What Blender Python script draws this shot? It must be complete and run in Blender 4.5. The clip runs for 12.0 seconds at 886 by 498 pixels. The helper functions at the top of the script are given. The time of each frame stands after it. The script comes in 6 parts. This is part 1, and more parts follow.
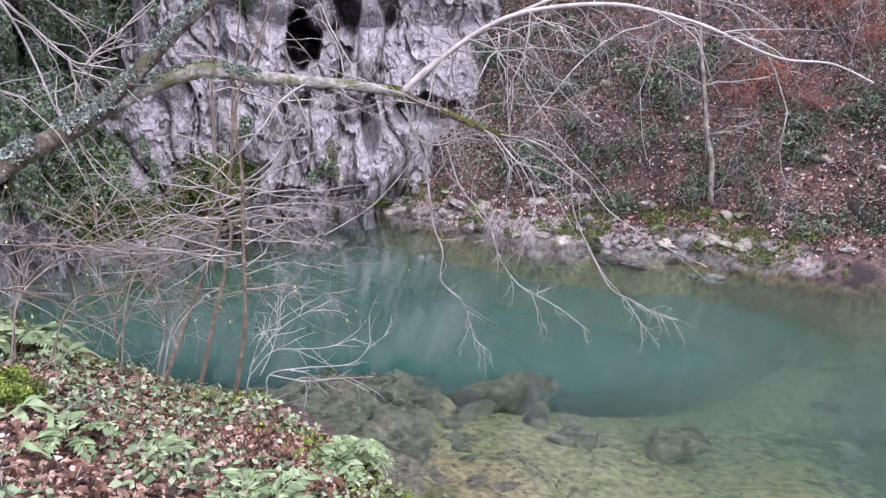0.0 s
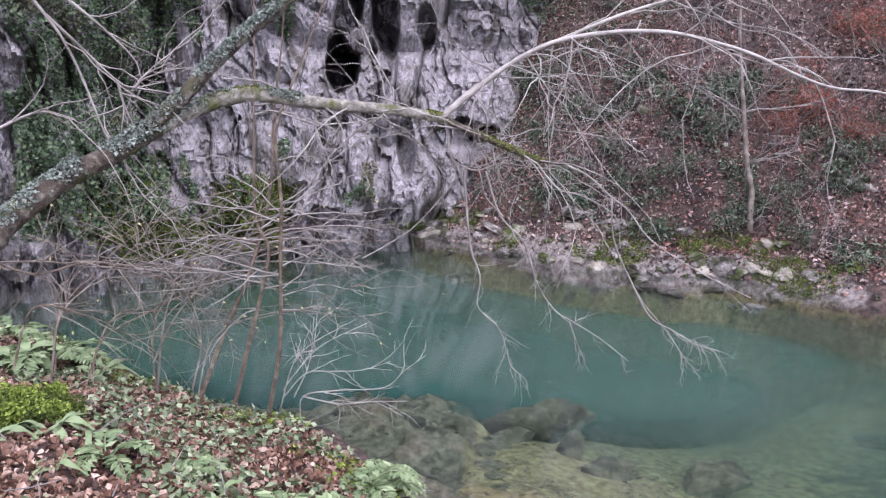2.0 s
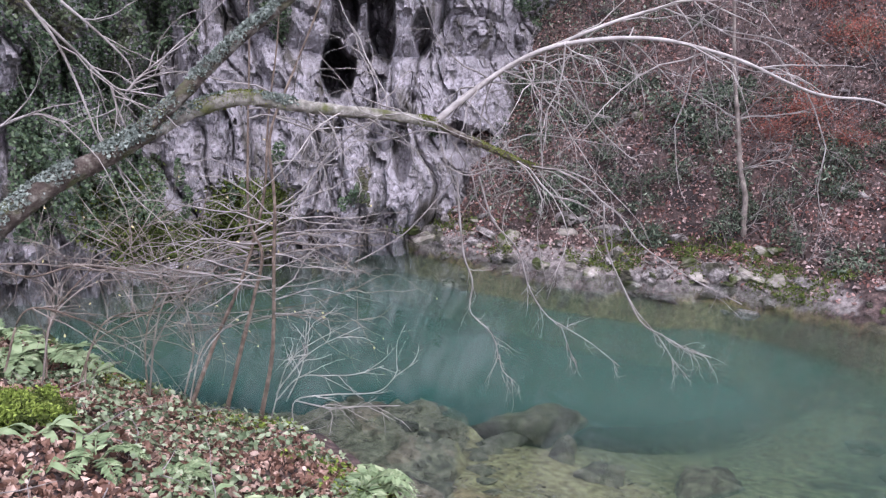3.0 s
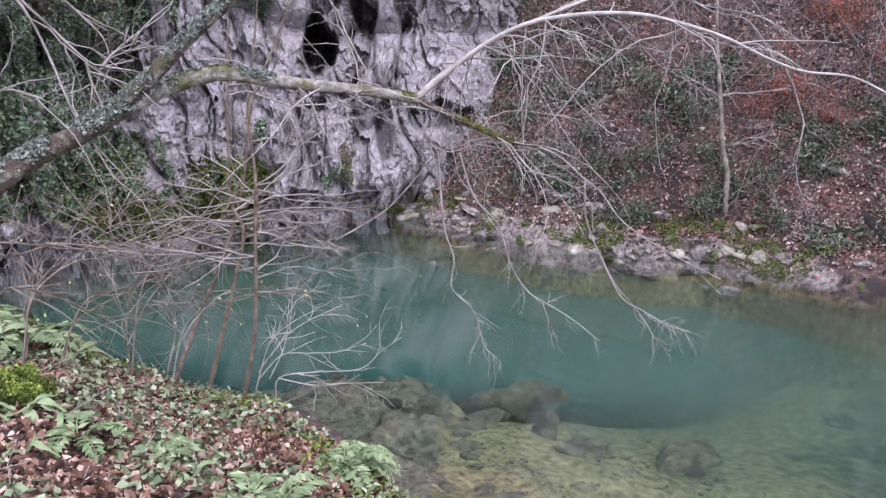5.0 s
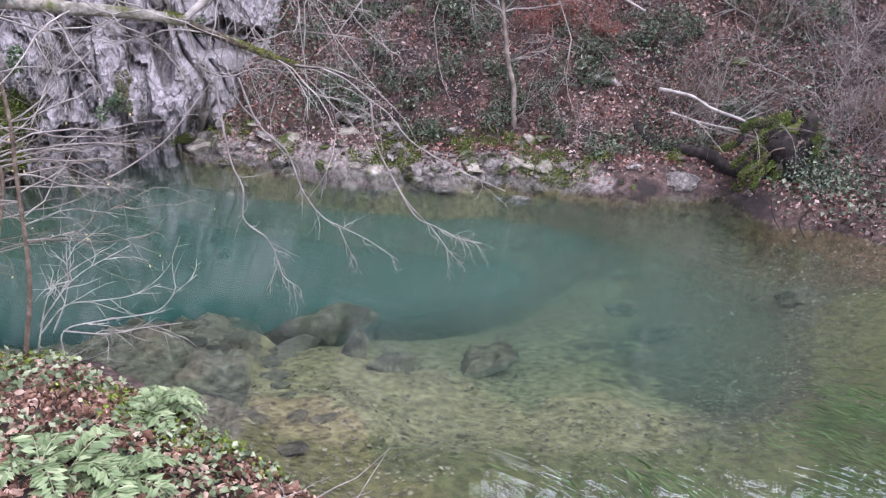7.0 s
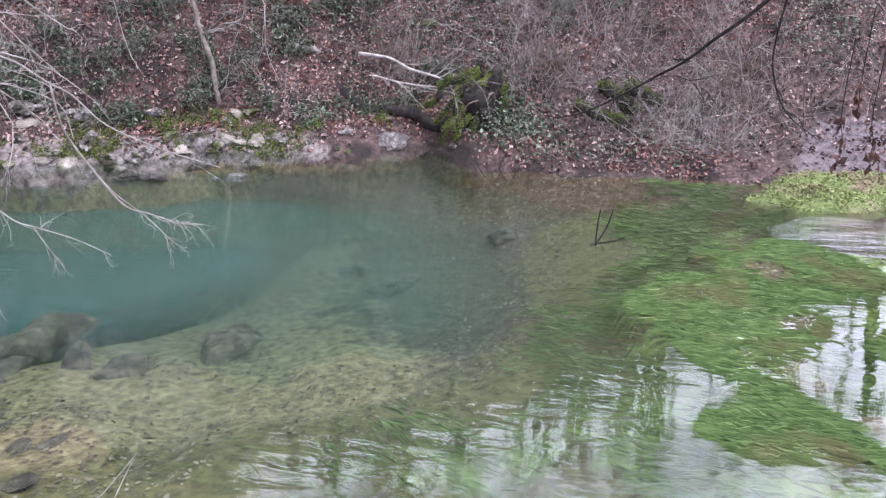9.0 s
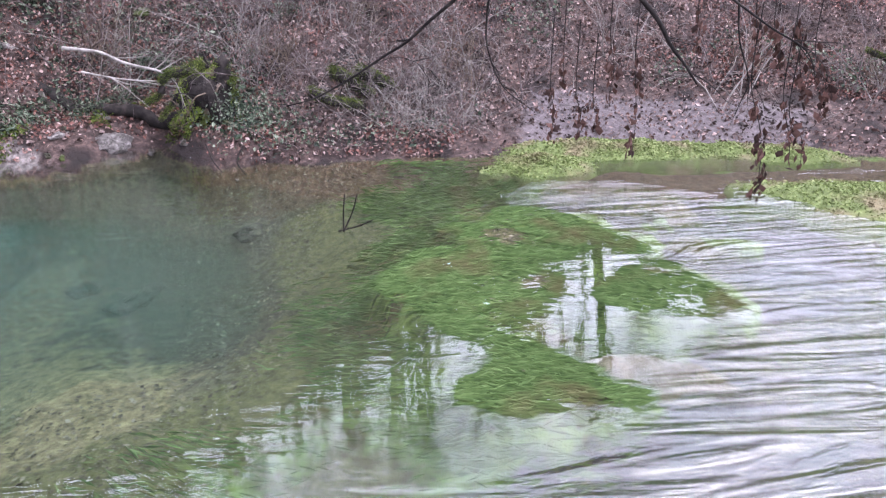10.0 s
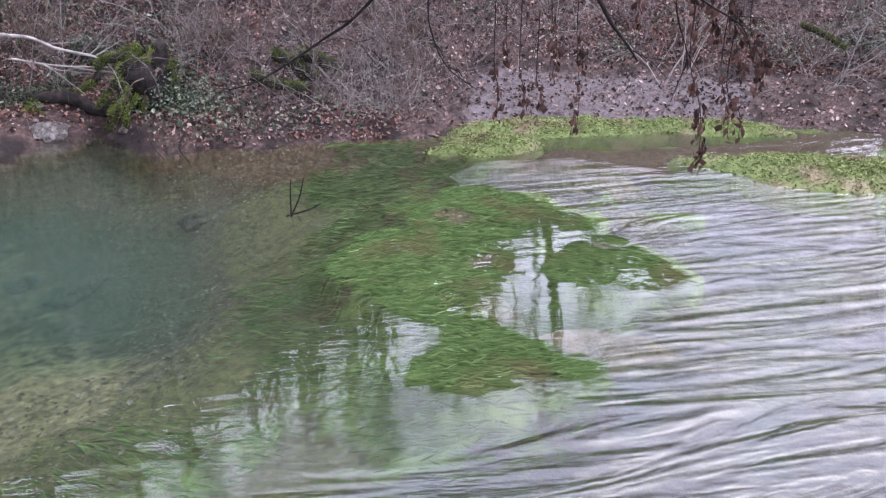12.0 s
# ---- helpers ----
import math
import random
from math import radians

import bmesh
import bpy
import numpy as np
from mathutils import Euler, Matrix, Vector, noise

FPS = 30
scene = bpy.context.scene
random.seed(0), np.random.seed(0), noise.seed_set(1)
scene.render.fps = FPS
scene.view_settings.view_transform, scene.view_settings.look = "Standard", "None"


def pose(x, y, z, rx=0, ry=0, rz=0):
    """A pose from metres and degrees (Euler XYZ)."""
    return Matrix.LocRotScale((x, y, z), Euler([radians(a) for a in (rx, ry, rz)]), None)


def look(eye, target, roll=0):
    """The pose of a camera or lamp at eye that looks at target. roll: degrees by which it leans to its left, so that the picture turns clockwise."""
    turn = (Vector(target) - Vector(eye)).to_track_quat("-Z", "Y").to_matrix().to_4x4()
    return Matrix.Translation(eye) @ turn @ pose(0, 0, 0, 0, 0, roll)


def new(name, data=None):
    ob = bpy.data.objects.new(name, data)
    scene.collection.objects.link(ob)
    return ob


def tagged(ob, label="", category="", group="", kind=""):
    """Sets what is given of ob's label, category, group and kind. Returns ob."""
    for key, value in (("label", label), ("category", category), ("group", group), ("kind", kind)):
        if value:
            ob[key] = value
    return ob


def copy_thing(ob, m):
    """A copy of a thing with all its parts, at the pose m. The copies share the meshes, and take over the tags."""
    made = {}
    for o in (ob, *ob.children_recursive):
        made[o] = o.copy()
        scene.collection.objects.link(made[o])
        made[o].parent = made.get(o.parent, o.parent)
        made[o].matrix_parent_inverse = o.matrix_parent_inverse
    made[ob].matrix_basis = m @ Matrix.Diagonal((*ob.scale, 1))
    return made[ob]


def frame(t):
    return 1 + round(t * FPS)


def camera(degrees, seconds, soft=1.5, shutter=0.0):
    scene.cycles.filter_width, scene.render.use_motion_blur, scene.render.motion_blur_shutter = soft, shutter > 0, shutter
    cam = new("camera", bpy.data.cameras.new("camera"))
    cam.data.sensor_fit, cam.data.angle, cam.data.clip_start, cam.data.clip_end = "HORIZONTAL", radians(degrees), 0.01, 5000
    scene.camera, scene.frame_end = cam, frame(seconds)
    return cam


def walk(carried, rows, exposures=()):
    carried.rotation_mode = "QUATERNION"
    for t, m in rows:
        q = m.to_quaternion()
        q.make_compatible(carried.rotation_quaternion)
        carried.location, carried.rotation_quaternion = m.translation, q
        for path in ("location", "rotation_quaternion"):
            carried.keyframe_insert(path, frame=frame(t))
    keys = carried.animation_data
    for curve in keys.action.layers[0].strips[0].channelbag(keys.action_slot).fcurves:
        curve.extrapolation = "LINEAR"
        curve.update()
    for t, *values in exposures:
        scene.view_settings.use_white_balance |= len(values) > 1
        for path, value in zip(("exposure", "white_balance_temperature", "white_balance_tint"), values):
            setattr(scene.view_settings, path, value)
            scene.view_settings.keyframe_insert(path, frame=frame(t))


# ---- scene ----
# ================= camera: a slow hand-held pan from the bank =================
cam = camera(60.48, 12.0, soft=1.25)
# seconds, x, y, z, turn to the right, tilt up, roll
WALK = [
    (0.0, 0.033, -0.026, 2.197, 2.38, -14.65, -0.64),
    (0.5, -0.003, 0.000, 2.202, 0.09, -12.52, -0.65),
    (1.0, -0.003, 0.006, 2.202, 0.11, -12.83, 0.23),
    (1.5, -0.001, 0.001, 2.201, 0.00, -12.95, 0.04),
    (2.0, 0.005, -0.005, 2.204, -0.06, -12.93, -0.22),
    (2.5, 0.011, -0.008, 2.205, 0.12, -12.56, 0.04),
    (4.5, 0.037, -0.022, 2.205, 0.83, -12.79, 0.09),
    (5.0, 0.038, -0.016, 2.196, 1.42, -14.16, 0.19),
    (5.5, 0.041, -0.012, 2.193, 2.31, -15.82, 0.04),
    (6.0, 0.062, -0.014, 2.189, 5.52, -17.48, 0.45),
    (6.5, 0.087, -0.007, 2.187, 11.30, -19.00, 0.13),
    (7.0, 0.107, -0.019, 2.205, 16.40, -19.99, 0.15),
    (8.8, 0.104, -0.072, 2.197, 33.91, -21.99, -0.20),
    (9.0, 0.095, -0.038, 2.188, 38.14, -22.17, -0.52),
    (9.5, 0.181, 0.014, 2.126, 49.78, -22.53, -0.74),
    (10.0, 0.197, -0.031, 2.152, 57.73, -23.03, 0.15),
    (10.5, 0.217, -0.048, 2.147, 61.66, -23.79, -0.02),
    (11.0, 0.217, -0.056, 2.152, 62.80, -24.24, -0.08),
    (11.5, 0.210, -0.053, 2.151, 62.27, -24.40, -0.05),
    (12.0, 0.208, -0.054, 2.152, 61.60, -24.42, -0.06),
]
walk(cam, [(t, pose(x, y, z, 90 + tilt, 0, -turn) @ pose(0, 0, 0, 0, 0, roll)) for t, x, y, z, turn, tilt, roll in WALK],
     exposures=[(0.0, 0.3, 6250, 13), (0.6, 0.1, 6250, 13), (5.5, 0.08, 6250, 13), (6.5, 0.15, 6250, 13), (9.0, 0.3, 6250, 13), (9.6, 0.4, 6250, 13), (10.6, 0.05, 6250, 13), (12.0, -0.06, 6250, 13)])

# ================= light: an overcast winter sky =================
SUN_EL, SUN_AZ = radians(58), radians(150)
world = bpy.data.worlds.new("overcast_sky")
scene.world = world
world.use_nodes = True
wn, wl = world.node_tree.nodes, world.node_tree.links
wn.clear()
sky = wn.new("ShaderNodeTexSky")
sky.sky_type, sky.sun_disc = "NISHITA", False
sky.sun_elevation, sky.sun_rotation = SUN_EL, SUN_AZ
sky.air_density, sky.dust_density = 1.0, 4.0
cloud = wn.new("ShaderNodeBackground")
cloud.inputs[0].default_value, cloud.inputs[1].default_value = (0.9, 0.88, 1.09, 1), 5.5
clear = wn.new("ShaderNodeBackground")
clear.inputs[1].default_value = 0.3
both = wn.new("ShaderNodeMixShader")
both.inputs[0].default_value = 0.75
wout = wn.new("ShaderNodeOutputWorld")
wl.new(sky.outputs[0], clear.inputs[0])
wl.new(clear.outputs[0], both.inputs[1])
wl.new(cloud.outputs[0], both.inputs[2])
wl.new(both.outputs[0], wout.inputs[0])
sun = new("sun", bpy.data.lights.new("sun", "SUN"))
sun.data.energy, sun.data.angle, sun.data.color = 1.6, radians(30), (1.0, 0.97, 0.93)
sun.matrix_world = look((12 * math.sin(SUN_AZ) * math.cos(SUN_EL), 12 * math.cos(SUN_AZ) * math.cos(SUN_EL), 12 * math.sin(SUN_EL)), (0, 0, 0))

# ================= small tools =================
RNG = np.random.default_rng(7)
TABLE = np.random.default_rng(3).random((32, 32, 32))


def vnoise(x, y, z):
    """Smooth value noise in -1..1 for arrays."""
    if np.ndim(z) == 0:
        # one slice of the table
        k = math.floor(z)
        w = z - k
        w = w * w * (3 - 2 * w)
        flat = (TABLE[:, :, k % 32] * (1 - w) + TABLE[:, :, (k + 1) % 32] * w).astype(np.float32).ravel()
        x, y = np.broadcast_arrays(np.asarray(x, float), np.asarray(y, float))
        i, j = np.floor(x), np.floor(y)
        u, v = (x - i).astype(np.float32), (y - j).astype(np.float32)
        u, v = u * u * (3 - 2 * u), v * v * (3 - 2 * v)
        i, j = i.astype(np.int32) & 31, j.astype(np.int32) & 31
        i1, j1 = (i + 1) & 31, (j + 1) & 31
        a, b = flat.take(i * 32 + j), flat.take(i * 32 + j1)
        c, d = flat.take(i1 * 32 + j), flat.take(i1 * 32 + j1)
        a = a + (b - a) * v
        return (a + (c + (d - c) * v - a) * u) * 2.0 - 1
    x, y, z = np.broadcast_arrays(np.asarray(x, float), np.asarray(y, float), np.asarray(z, float))
    i, j, k = np.floor(x).astype(int), np.floor(y).astype(int), np.floor(z).astype(int)
    u, v, w = x - i, y - j, z - k
    u, v, w = (q * q * (3 - 2 * q) for q in (u, v, w))
    total = 0
    for a in (0, 1):
        for b in (0, 1):
            for c in (0, 1):
                total = total + TABLE[(i + a) % 32, (j + b) % 32, (k + c) % 32] * (u if a else 1 - u) * (v if b else 1 - v) * (w if c else 1 - w)
    return total * 2 - 1


def fbm(x, y, z=0.0, octaves=4, gain=0.5):
    total, amp = 0, 1
    for o in range(octaves):
        f = 2 ** o
        total = total + amp * vnoise(np.asarray(x) * f + 7.3 * o, np.asarray(y) * f + 3.1 * o, z * f + 1.7 * o)
        amp *= gain
    return total


def smooth(a, b, x):
    q = np.clip((np.asarray(x, float) - a) / (b - a), 0, 1)
    return q * q * (3 - 2 * q)


def blocks(x, y, seed):
    """A random step for each irregular cell of a plane, -1..1: broken faces of rock."""
    i, j = np.floor(x).astype(int), np.floor(y).astype(int)
    best, value = np.full(np.shape(x), 9.0), np.zeros(np.shape(x))
    for a in (-1, 0, 1):
        for b in (-1, 0, 1):
            p, q = TABLE[(i + a) % 32, (j + b) % 32, seed], TABLE[(j + b) % 32, (i + a) % 32, seed + 1]
            d = np.hypot(i + a + p - x, j + b + q - y)
            tilt = (p - 0.5) * (x - i - a - p) + (q - 0.5) * (y - j - b - q)
            new_ = TABLE[(i + a) % 32, seed + 2, (j + b) % 32] * 2 - 1 + 1.6 * tilt
            value = np.where(d < best, new_, value)
            best = np.minimum(best, d)
    return value


class Shape:
    """Collects vertices and faces of one mesh."""

    def __init__(self):
        self.v, self.f, self.n = [], {3: [], 4: []}, 0

    def add(self, verts, faces):
        verts, faces = np.asarray(verts, float).reshape(-1, 3), np.asarray(faces, int)
        self.v.append(verts)
        self.f[faces.shape[1]].append(faces + self.n)
        self.n += len(verts)
        return self

    def data(self, name, material, flat=False, index=None):
        me = bpy.data.meshes.new(name)
        verts = np.concatenate(self.v)
        quads = np.concatenate(self.f[4]) if self.f[4] else np.zeros((0, 4), int)
        tris = np.concatenate(self.f[3]) if self.f[3] else np.zeros((0, 3), int)
        me.vertices.add(len(verts))
        me.vertices.foreach_set("co", verts.ravel().astype(np.float32))
        loops = np.concatenate([quads.ravel(), tris.ravel()])
        me.loops.add(len(loops))
        me.loops.foreach_set("vertex_index", loops.astype(np.int32))
        count = len(quads) + len(tris)
        me.polygons.add(count)
        start = np.concatenate([np.arange(len(quads)) * 4, len(quads) * 4 + np.arange(len(tris)) * 3])
        me.polygons.foreach_set("loop_start", start.astype(np.int32))
        if index is not None:
            me.polygons.foreach_set("material_index", np.asarray(index, np.int32))
        me.polygons.foreach_set("use_smooth", np.full(count, not flat))
        for m in (material if isinstance(material, (list, tuple)) else [material]):
            me.materials.append(m)
        me.update(calc_edges=True)
        me.validate()
        return me


def part(name, shape, material, parent=None, label="", flat=False):
    ob = new(name, shape.data(name, material, flat))
    if parent is not None:
        ob.parent = parent
    return tagged(ob, label)


def thing(name, label, category, group="", kind="", at=(0, 0, 0)):
    ob = new(name)
    ob.location = at
    ob.empty_display_size = 0.1
    return tagged(ob, label, category, group, kind)


def grid_faces(rows, cols, wrap=False):
    i, j = np.meshgrid(np.arange(rows - 1), np.arange(cols if wrap else cols - 1), indexing="ij")
    a = (i * cols + j).ravel()
    b = (i * cols + (j + 1) % cols).ravel()
    return np.stack([a, b, b + cols, a + cols], 1)


def curve(points, steps):
    """A smooth line through the points (Catmull-Rom)."""
    p = np.asarray(points, float)
    if len(p) == 2:
        return p[0] + (p[1] - p[0]) * np.linspace(0, 1, steps)[:, None]
    p = np.vstack([2 * p[0] - p[1], p, 2 * p[-1] - p[-2]])
    t = np.linspace(0, len(p) - 3 - 1e-9, steps)
    i = t.astype(int)
    u = (t - i)[:, None]
    a, b, c, d = p[i], p[i + 1], p[i + 2], p[i + 3]
    return 0.5 * (2 * b + (c - a) * u + (2 * a - 5 * b + 4 * c - d) * u ** 2 + (3 * b - a - 3 * c + d) * u ** 3)


def tube(shape, line, radii, sides=6, rough=0.0, rng=RNG):
    """A tapered limb along a line, closed at its tip."""
    line = np.asarray(line, float)
    n = len(line)
    radii = np.broadcast_to(np.asarray(radii, float), n) if np.ndim(radii) == 0 or len(radii) == n else np.interp(np.linspace(0, 1, n), np.linspace(0, 1, len(radii)), radii)
    d = np.gradient(line, axis=0)
    d /= np.maximum(np.linalg.norm(d, axis=1, keepdims=True), 1e-9)
    ref = np.where(np.abs(d[:, 2:3]) > 0.9, [[1.0, 0, 0]], [[0, 0, 1.0]])
    a = np.cross(d, ref)
    a /= np.linalg.norm(a, axis=1, keepdims=True)
    b = np.cross(d, a)
    ang = np.linspace(0, 2 * np.pi, sides, endpoint=False)
    r = radii[:, None] * np.ones(sides)
    if rough:
        r = r * (1 + rough * rng.uniform(-1, 1, r.shape))
    v = line[:, None] + r[..., None] * (np.cos(ang)[None, :, None] * a[:, None] + np.sin(ang)[None, :, None] * b[:, None])
    v = np.concatenate([v.reshape(-1, 3), line[-1:] + d[-1:] * radii[-1]])
    shape.add(v, grid_faces(n, sides, True))
    last = (n - 1) * sides
    shape.n -= len(v)
    shape.v.pop()
    shape.add(v, [[last + k, last + (k + 1) % sides, n * sides] for k in range(sides)])
    return shape


def unit(v):
    v = np.asarray(v, float)
    return v / max(np.linalg.norm(v), 1e-9)


def twig(shape, start, way, length, radius, rng, levels=2, droop=0.0, wander=0.25, kids=5, spread=0.7, sides=5, steps=8, kid_len=0.5, tips=None):
    """A branching twig: one line that wanders, with side twigs."""
    p, d, line = np.asarray(start, float), unit(way), []
    for i in range(steps):
        line.append(p.copy())
        d = unit(d + rng.normal(0, wander / 2, 3) + np.array([0, 0, -droop / steps]))
        p = p + d * length / (steps - 1)
    line = np.array(line)
    tube(shape, line, np.linspace(radius, radius * 0.3, steps), sides if levels > 1 else max(3, sides - 2))
    if tips is not None:
        tips.append(line[-1])
    if levels > 1:
        for k in range(kids):
            f = rng.uniform(0.25, 0.98)
            i = int(f * (steps - 1))
            along = unit(line[min(i + 1, steps - 1)] - line[max(i - 1, 0)])
            side = unit(np.cross(along, rng.normal(0, 1, 3)))
            twig(shape, line[i], along * (1 - spread) + side * spread, length * kid_len * rng.uniform(0.5, 1.1) * (1.15 - 0.6 * f), radius * 0.55 * (1.1 - 0.5 * f), rng,
                 levels - 1, droop, wander, max(2, kids - 1), spread, max(3, sides - 1), max(4, steps - 2), kid_len, tips)
    return shape


def leaves(shape, where, normal, size, rng, tilt=0.4, slim=0.6, fold=0.25, way=None, fine=False):
    """Many small folded leaves lying along the given normals."""
    p, n = np.asarray(where, float), np.asarray(normal, float)
    m = len(p)
    if m == 0:
        return shape
    n = n + rng.normal(0, tilt, (m, 3))
    n /= np.linalg.norm(n, axis=1, keepdims=True)
    ref = rng.normal(0, 1, (m, 3)) if way is None else np.asarray(way, float) + rng.normal(0, 0.25, (m, 3))
    a = ref - n * (ref * n).sum(1, keepdims=True)
    a /= np.maximum(np.linalg.norm(a, axis=1, keepdims=True), 1e-6)
    b = np.cross(n, a)
    s = (size * rng.uniform(0.6, 1.3, m))[:, None]
    curl = rng.uniform(-0.3, 0.9, m)[:, None] * fold
    v = np.stack([p - a * s * 0.5, p - b * s * slim * 0.5 + n * s * curl, p + n * s * curl * -0.3, p + b * s * slim * 0.5 + n * s * curl, p + a * s * 0.5 + n * s * curl * 0.6], 1).reshape(-1, 3)
    if fine:
        # a rounder leaf: stalk end, two shoulders each side, tip, and a midrib that is bent
        w, l, k = s * slim * 0.5, s * 0.5, curl * s
        v = np.stack([p - a * l, p - a * l * 0.45 - b * w * 0.8 + n * k * 0.6, p + a * l * 0.25 - b * w + n * k, p + a * l + n * k * rng.uniform(-0.4, 1.2, (m, 1)),
                      p + a * l * 0.25 + b * w + n * k * 0.8, p - a * l * 0.45 + b * w * 0.8 + n * k * 0.7, p + a * l * 0.1 - n * k * 0.4], 1).reshape(-1, 3)
        f = np.array([[0, 6, 1], [1, 6, 2], [2, 6, 3], [3, 6, 4], [4, 6, 5], [5, 6, 0]])
        shape.add(v, (f[None] + 7 * np.arange(m)[:, None, None]).reshape(-1, 3))
        return shape
    f = np.array([[0, 2, 1], [0, 3, 2], [1, 2, 4], [2, 3, 4]])
    shape.add(v, (f[None] + 5 * np.arange(m)[:, None, None]).reshape(-1, 3))
    return shape


# ================= materials =================
def material(name, colours, scale=3.0, detail=8.0, rough=0.8, bump=0.3, bump_scale=20.0, island=0.0, stretch=(1, 1, 1), second=None, second_scale=0.7, second_cut=(0.45, 0.6), spec=0.3, cracks=0.0, second_stretch=None, zones=(), turn=None):
    """A surface whose colour runs through a ramp by noise at one scale, with patches of a second colour at another, and bump."""
    m = bpy.data.materials.new(name)
    m.use_nodes = True
    nt = m.node_tree
    nd, lk = nt.nodes, nt.links
    bsdf = nd["Principled BSDF"]
    geo = nd.new("ShaderNodeNewGeometry")
    mapping = nd.new("ShaderNodeMapping")
    mapping.inputs["Scale"].default_value = stretch
    if turn is not None:
        mapping.vector_type = "TEXTURE"
        mapping.inputs["Rotation"].default_value = (0, 0, radians(turn))
    lk.new(geo.outputs["Position"], mapping.inputs["Vector"])
    tex = nd.new("ShaderNodeTexNoise")
    tex.inputs["Scale"].default_value, tex.inputs["Detail"].default_value, tex.inputs["Roughness"].default_value = scale, detail, 0.65
    lk.new(mapping.outputs[0], tex.inputs["Vector"])
    ramp = nd.new("ShaderNodeValToRGB")
    el = ramp.color_ramp.elements
    while len(el) < len(colours):
        el.new(0.5)
    for i, c in enumerate(colours):
        el[i].position = 0.28 + 0.44 * i / max(1, len(colours) - 1)
        el[i].color = (*c, 1)
    drive = tex.outputs["Fac"]
    if island:
        mix = nd.new("ShaderNodeMix")
        mix.inputs[0].default_value = island
        rr = nd.new("ShaderNodeMapRange")
        rr.inputs[3].default_value, rr.inputs[4].default_value = 0.22, 0.78
        lk.new(geo.outputs["Random Per Island"], rr.inputs[0])
        lk.new(tex.outputs["Fac"], mix.inputs[2])
        lk.new(rr.outputs[0], mix.inputs[3])
        drive = mix.outputs[0]
    lk.new(drive, ramp.inputs[0])
    colour = ramp.outputs[0]
    if second:
        big = nd.new("ShaderNodeTexNoise")
        big.inputs["Scale"].default_value, big.inputs["Detail"].default_value = second_scale, 6
        streak = mapping
        if second_stretch:
            streak = nd.new("ShaderNodeMapping")
            streak.inputs["Scale"].default_value = second_stretch
            lk.new(geo.outputs["Position"], streak.inputs["Vector"])
        lk.new(streak.outputs[0], big.inputs["Vector"])
        cut = nd.new("ShaderNodeMapRange")
        cut.inputs[1].default_value, cut.inputs[2].default_value = second_cut
        lk.new(big.outputs["Fac"], cut.inputs[0])
        mc = nd.new("ShaderNodeMix")
        mc.data_type = "RGBA"
        lk.new(cut.outputs[0], mc.inputs[0])
        lk.new(colour, mc.inputs[6])
        mc.inputs[7].default_value = (*second, 1)
        colour = mc.outputs[2]
    spread = nd.new("ShaderNodeMapRange")
    spread.inputs[1].default_value, spread.inputs[2].default_value = 0.34, 0.66
    lk.new(tex.outputs["Fac"], spread.inputs[0])
    for name_, line_, tone, tone2, *combed in zones:
        # another sort of ground takes over along a wavering edge: where the named share of the mesh rises, or past a line ax * x + ay * y
        wav = nd.new("ShaderNodeTexNoise")
        wav.inputs["Scale"].default_value, wav.inputs["Detail"].default_value = 1.7 if line_ else 6.0, 8
        lk.new(geo.outputs["Position"], wav.inputs["Vector"])
        share = nd.new("ShaderNodeAttribute")
        share.attribute_name = name_
        off = nd.new("ShaderNodeMath")
        off.operation = "MULTIPLY_ADD"
        reach = nd.new("ShaderNodeMapRange")
        lk.new(wav.outputs["Fac"], off.inputs[0])
        lk.new(off.outputs[0], reach.inputs[0])
        amount = reach.outputs[0]
        if line_:
            ax, ay, lo, hi = line_
            sep = nd.new("ShaderNodeVectorMath")
            sep.operation = "DOT_PRODUCT"
            sep.inputs[1].default_value = (ax, ay, 0)
            lk.new(geo.outputs["Position"], sep.inputs[0])
            lk.new(sep.outputs["Value"], off.inputs[2])
            off.inputs[1].default_value = 2.4
            reach.inputs[1].default_value, reach.inputs[2].default_value = lo + 1.2, hi + 1.2
            both_ = nd.new("ShaderNodeMath")
            both_.operation = "MULTIPLY"
            lk.new(share.outputs["Fac"], both_.inputs[0])
            lk.new(amount, both_.inputs[1])
            amount = both_.outputs[0]
        else:
            lk.new(share.outputs["Fac"], off.inputs[2])
            off.inputs[1].default_value = 0.9
            reach.inputs[1].default_value, reach.inputs[2].default_value = 0.83, 1.07
        two = nd.new("ShaderNodeMix")
        two.data_type = "RGBA"
        lk.new(spread.outputs[0], two.inputs[0])
        two.inputs[6].default_value, two.inputs[7].default_value = (*tone, 1), (*tone2, 1)
        if combed:
            # strands that all lie one way
            comb = nd.new("ShaderNodeMapping")
            comb.vector_type = "TEXTURE"
            comb.inputs["Rotation"].default_value, comb.inputs["Scale"].default_value = (0, 0, radians(combed[0])), (0.5, 0.05, 0.5)
            lk.new(geo.outputs["Position"], comb.inputs["Vector"])
            hair = nd.new("ShaderNodeTexNoise")
            hair.inputs["Scale"].default_value, hair.inputs["Detail"].default_value, hair.inputs["Distortion"].default_value = 1.6, 8, 0.6
            lk.new(comb.outputs[0], hair.inputs["Vector"])
            wide = nd.new("ShaderNodeMapRange")
            wide.inputs[1].default_value, wide.inputs[2].default_value = 0.36, 0.64
            lk.new(hair.outputs["Fac"], wide.inputs[0])
            lk.new(wide.outputs[0], two.inputs[0])
        over = nd.new("ShaderNodeMix")
        over.data_type = "RGBA"
        lk.new(amount, over.inputs[0])
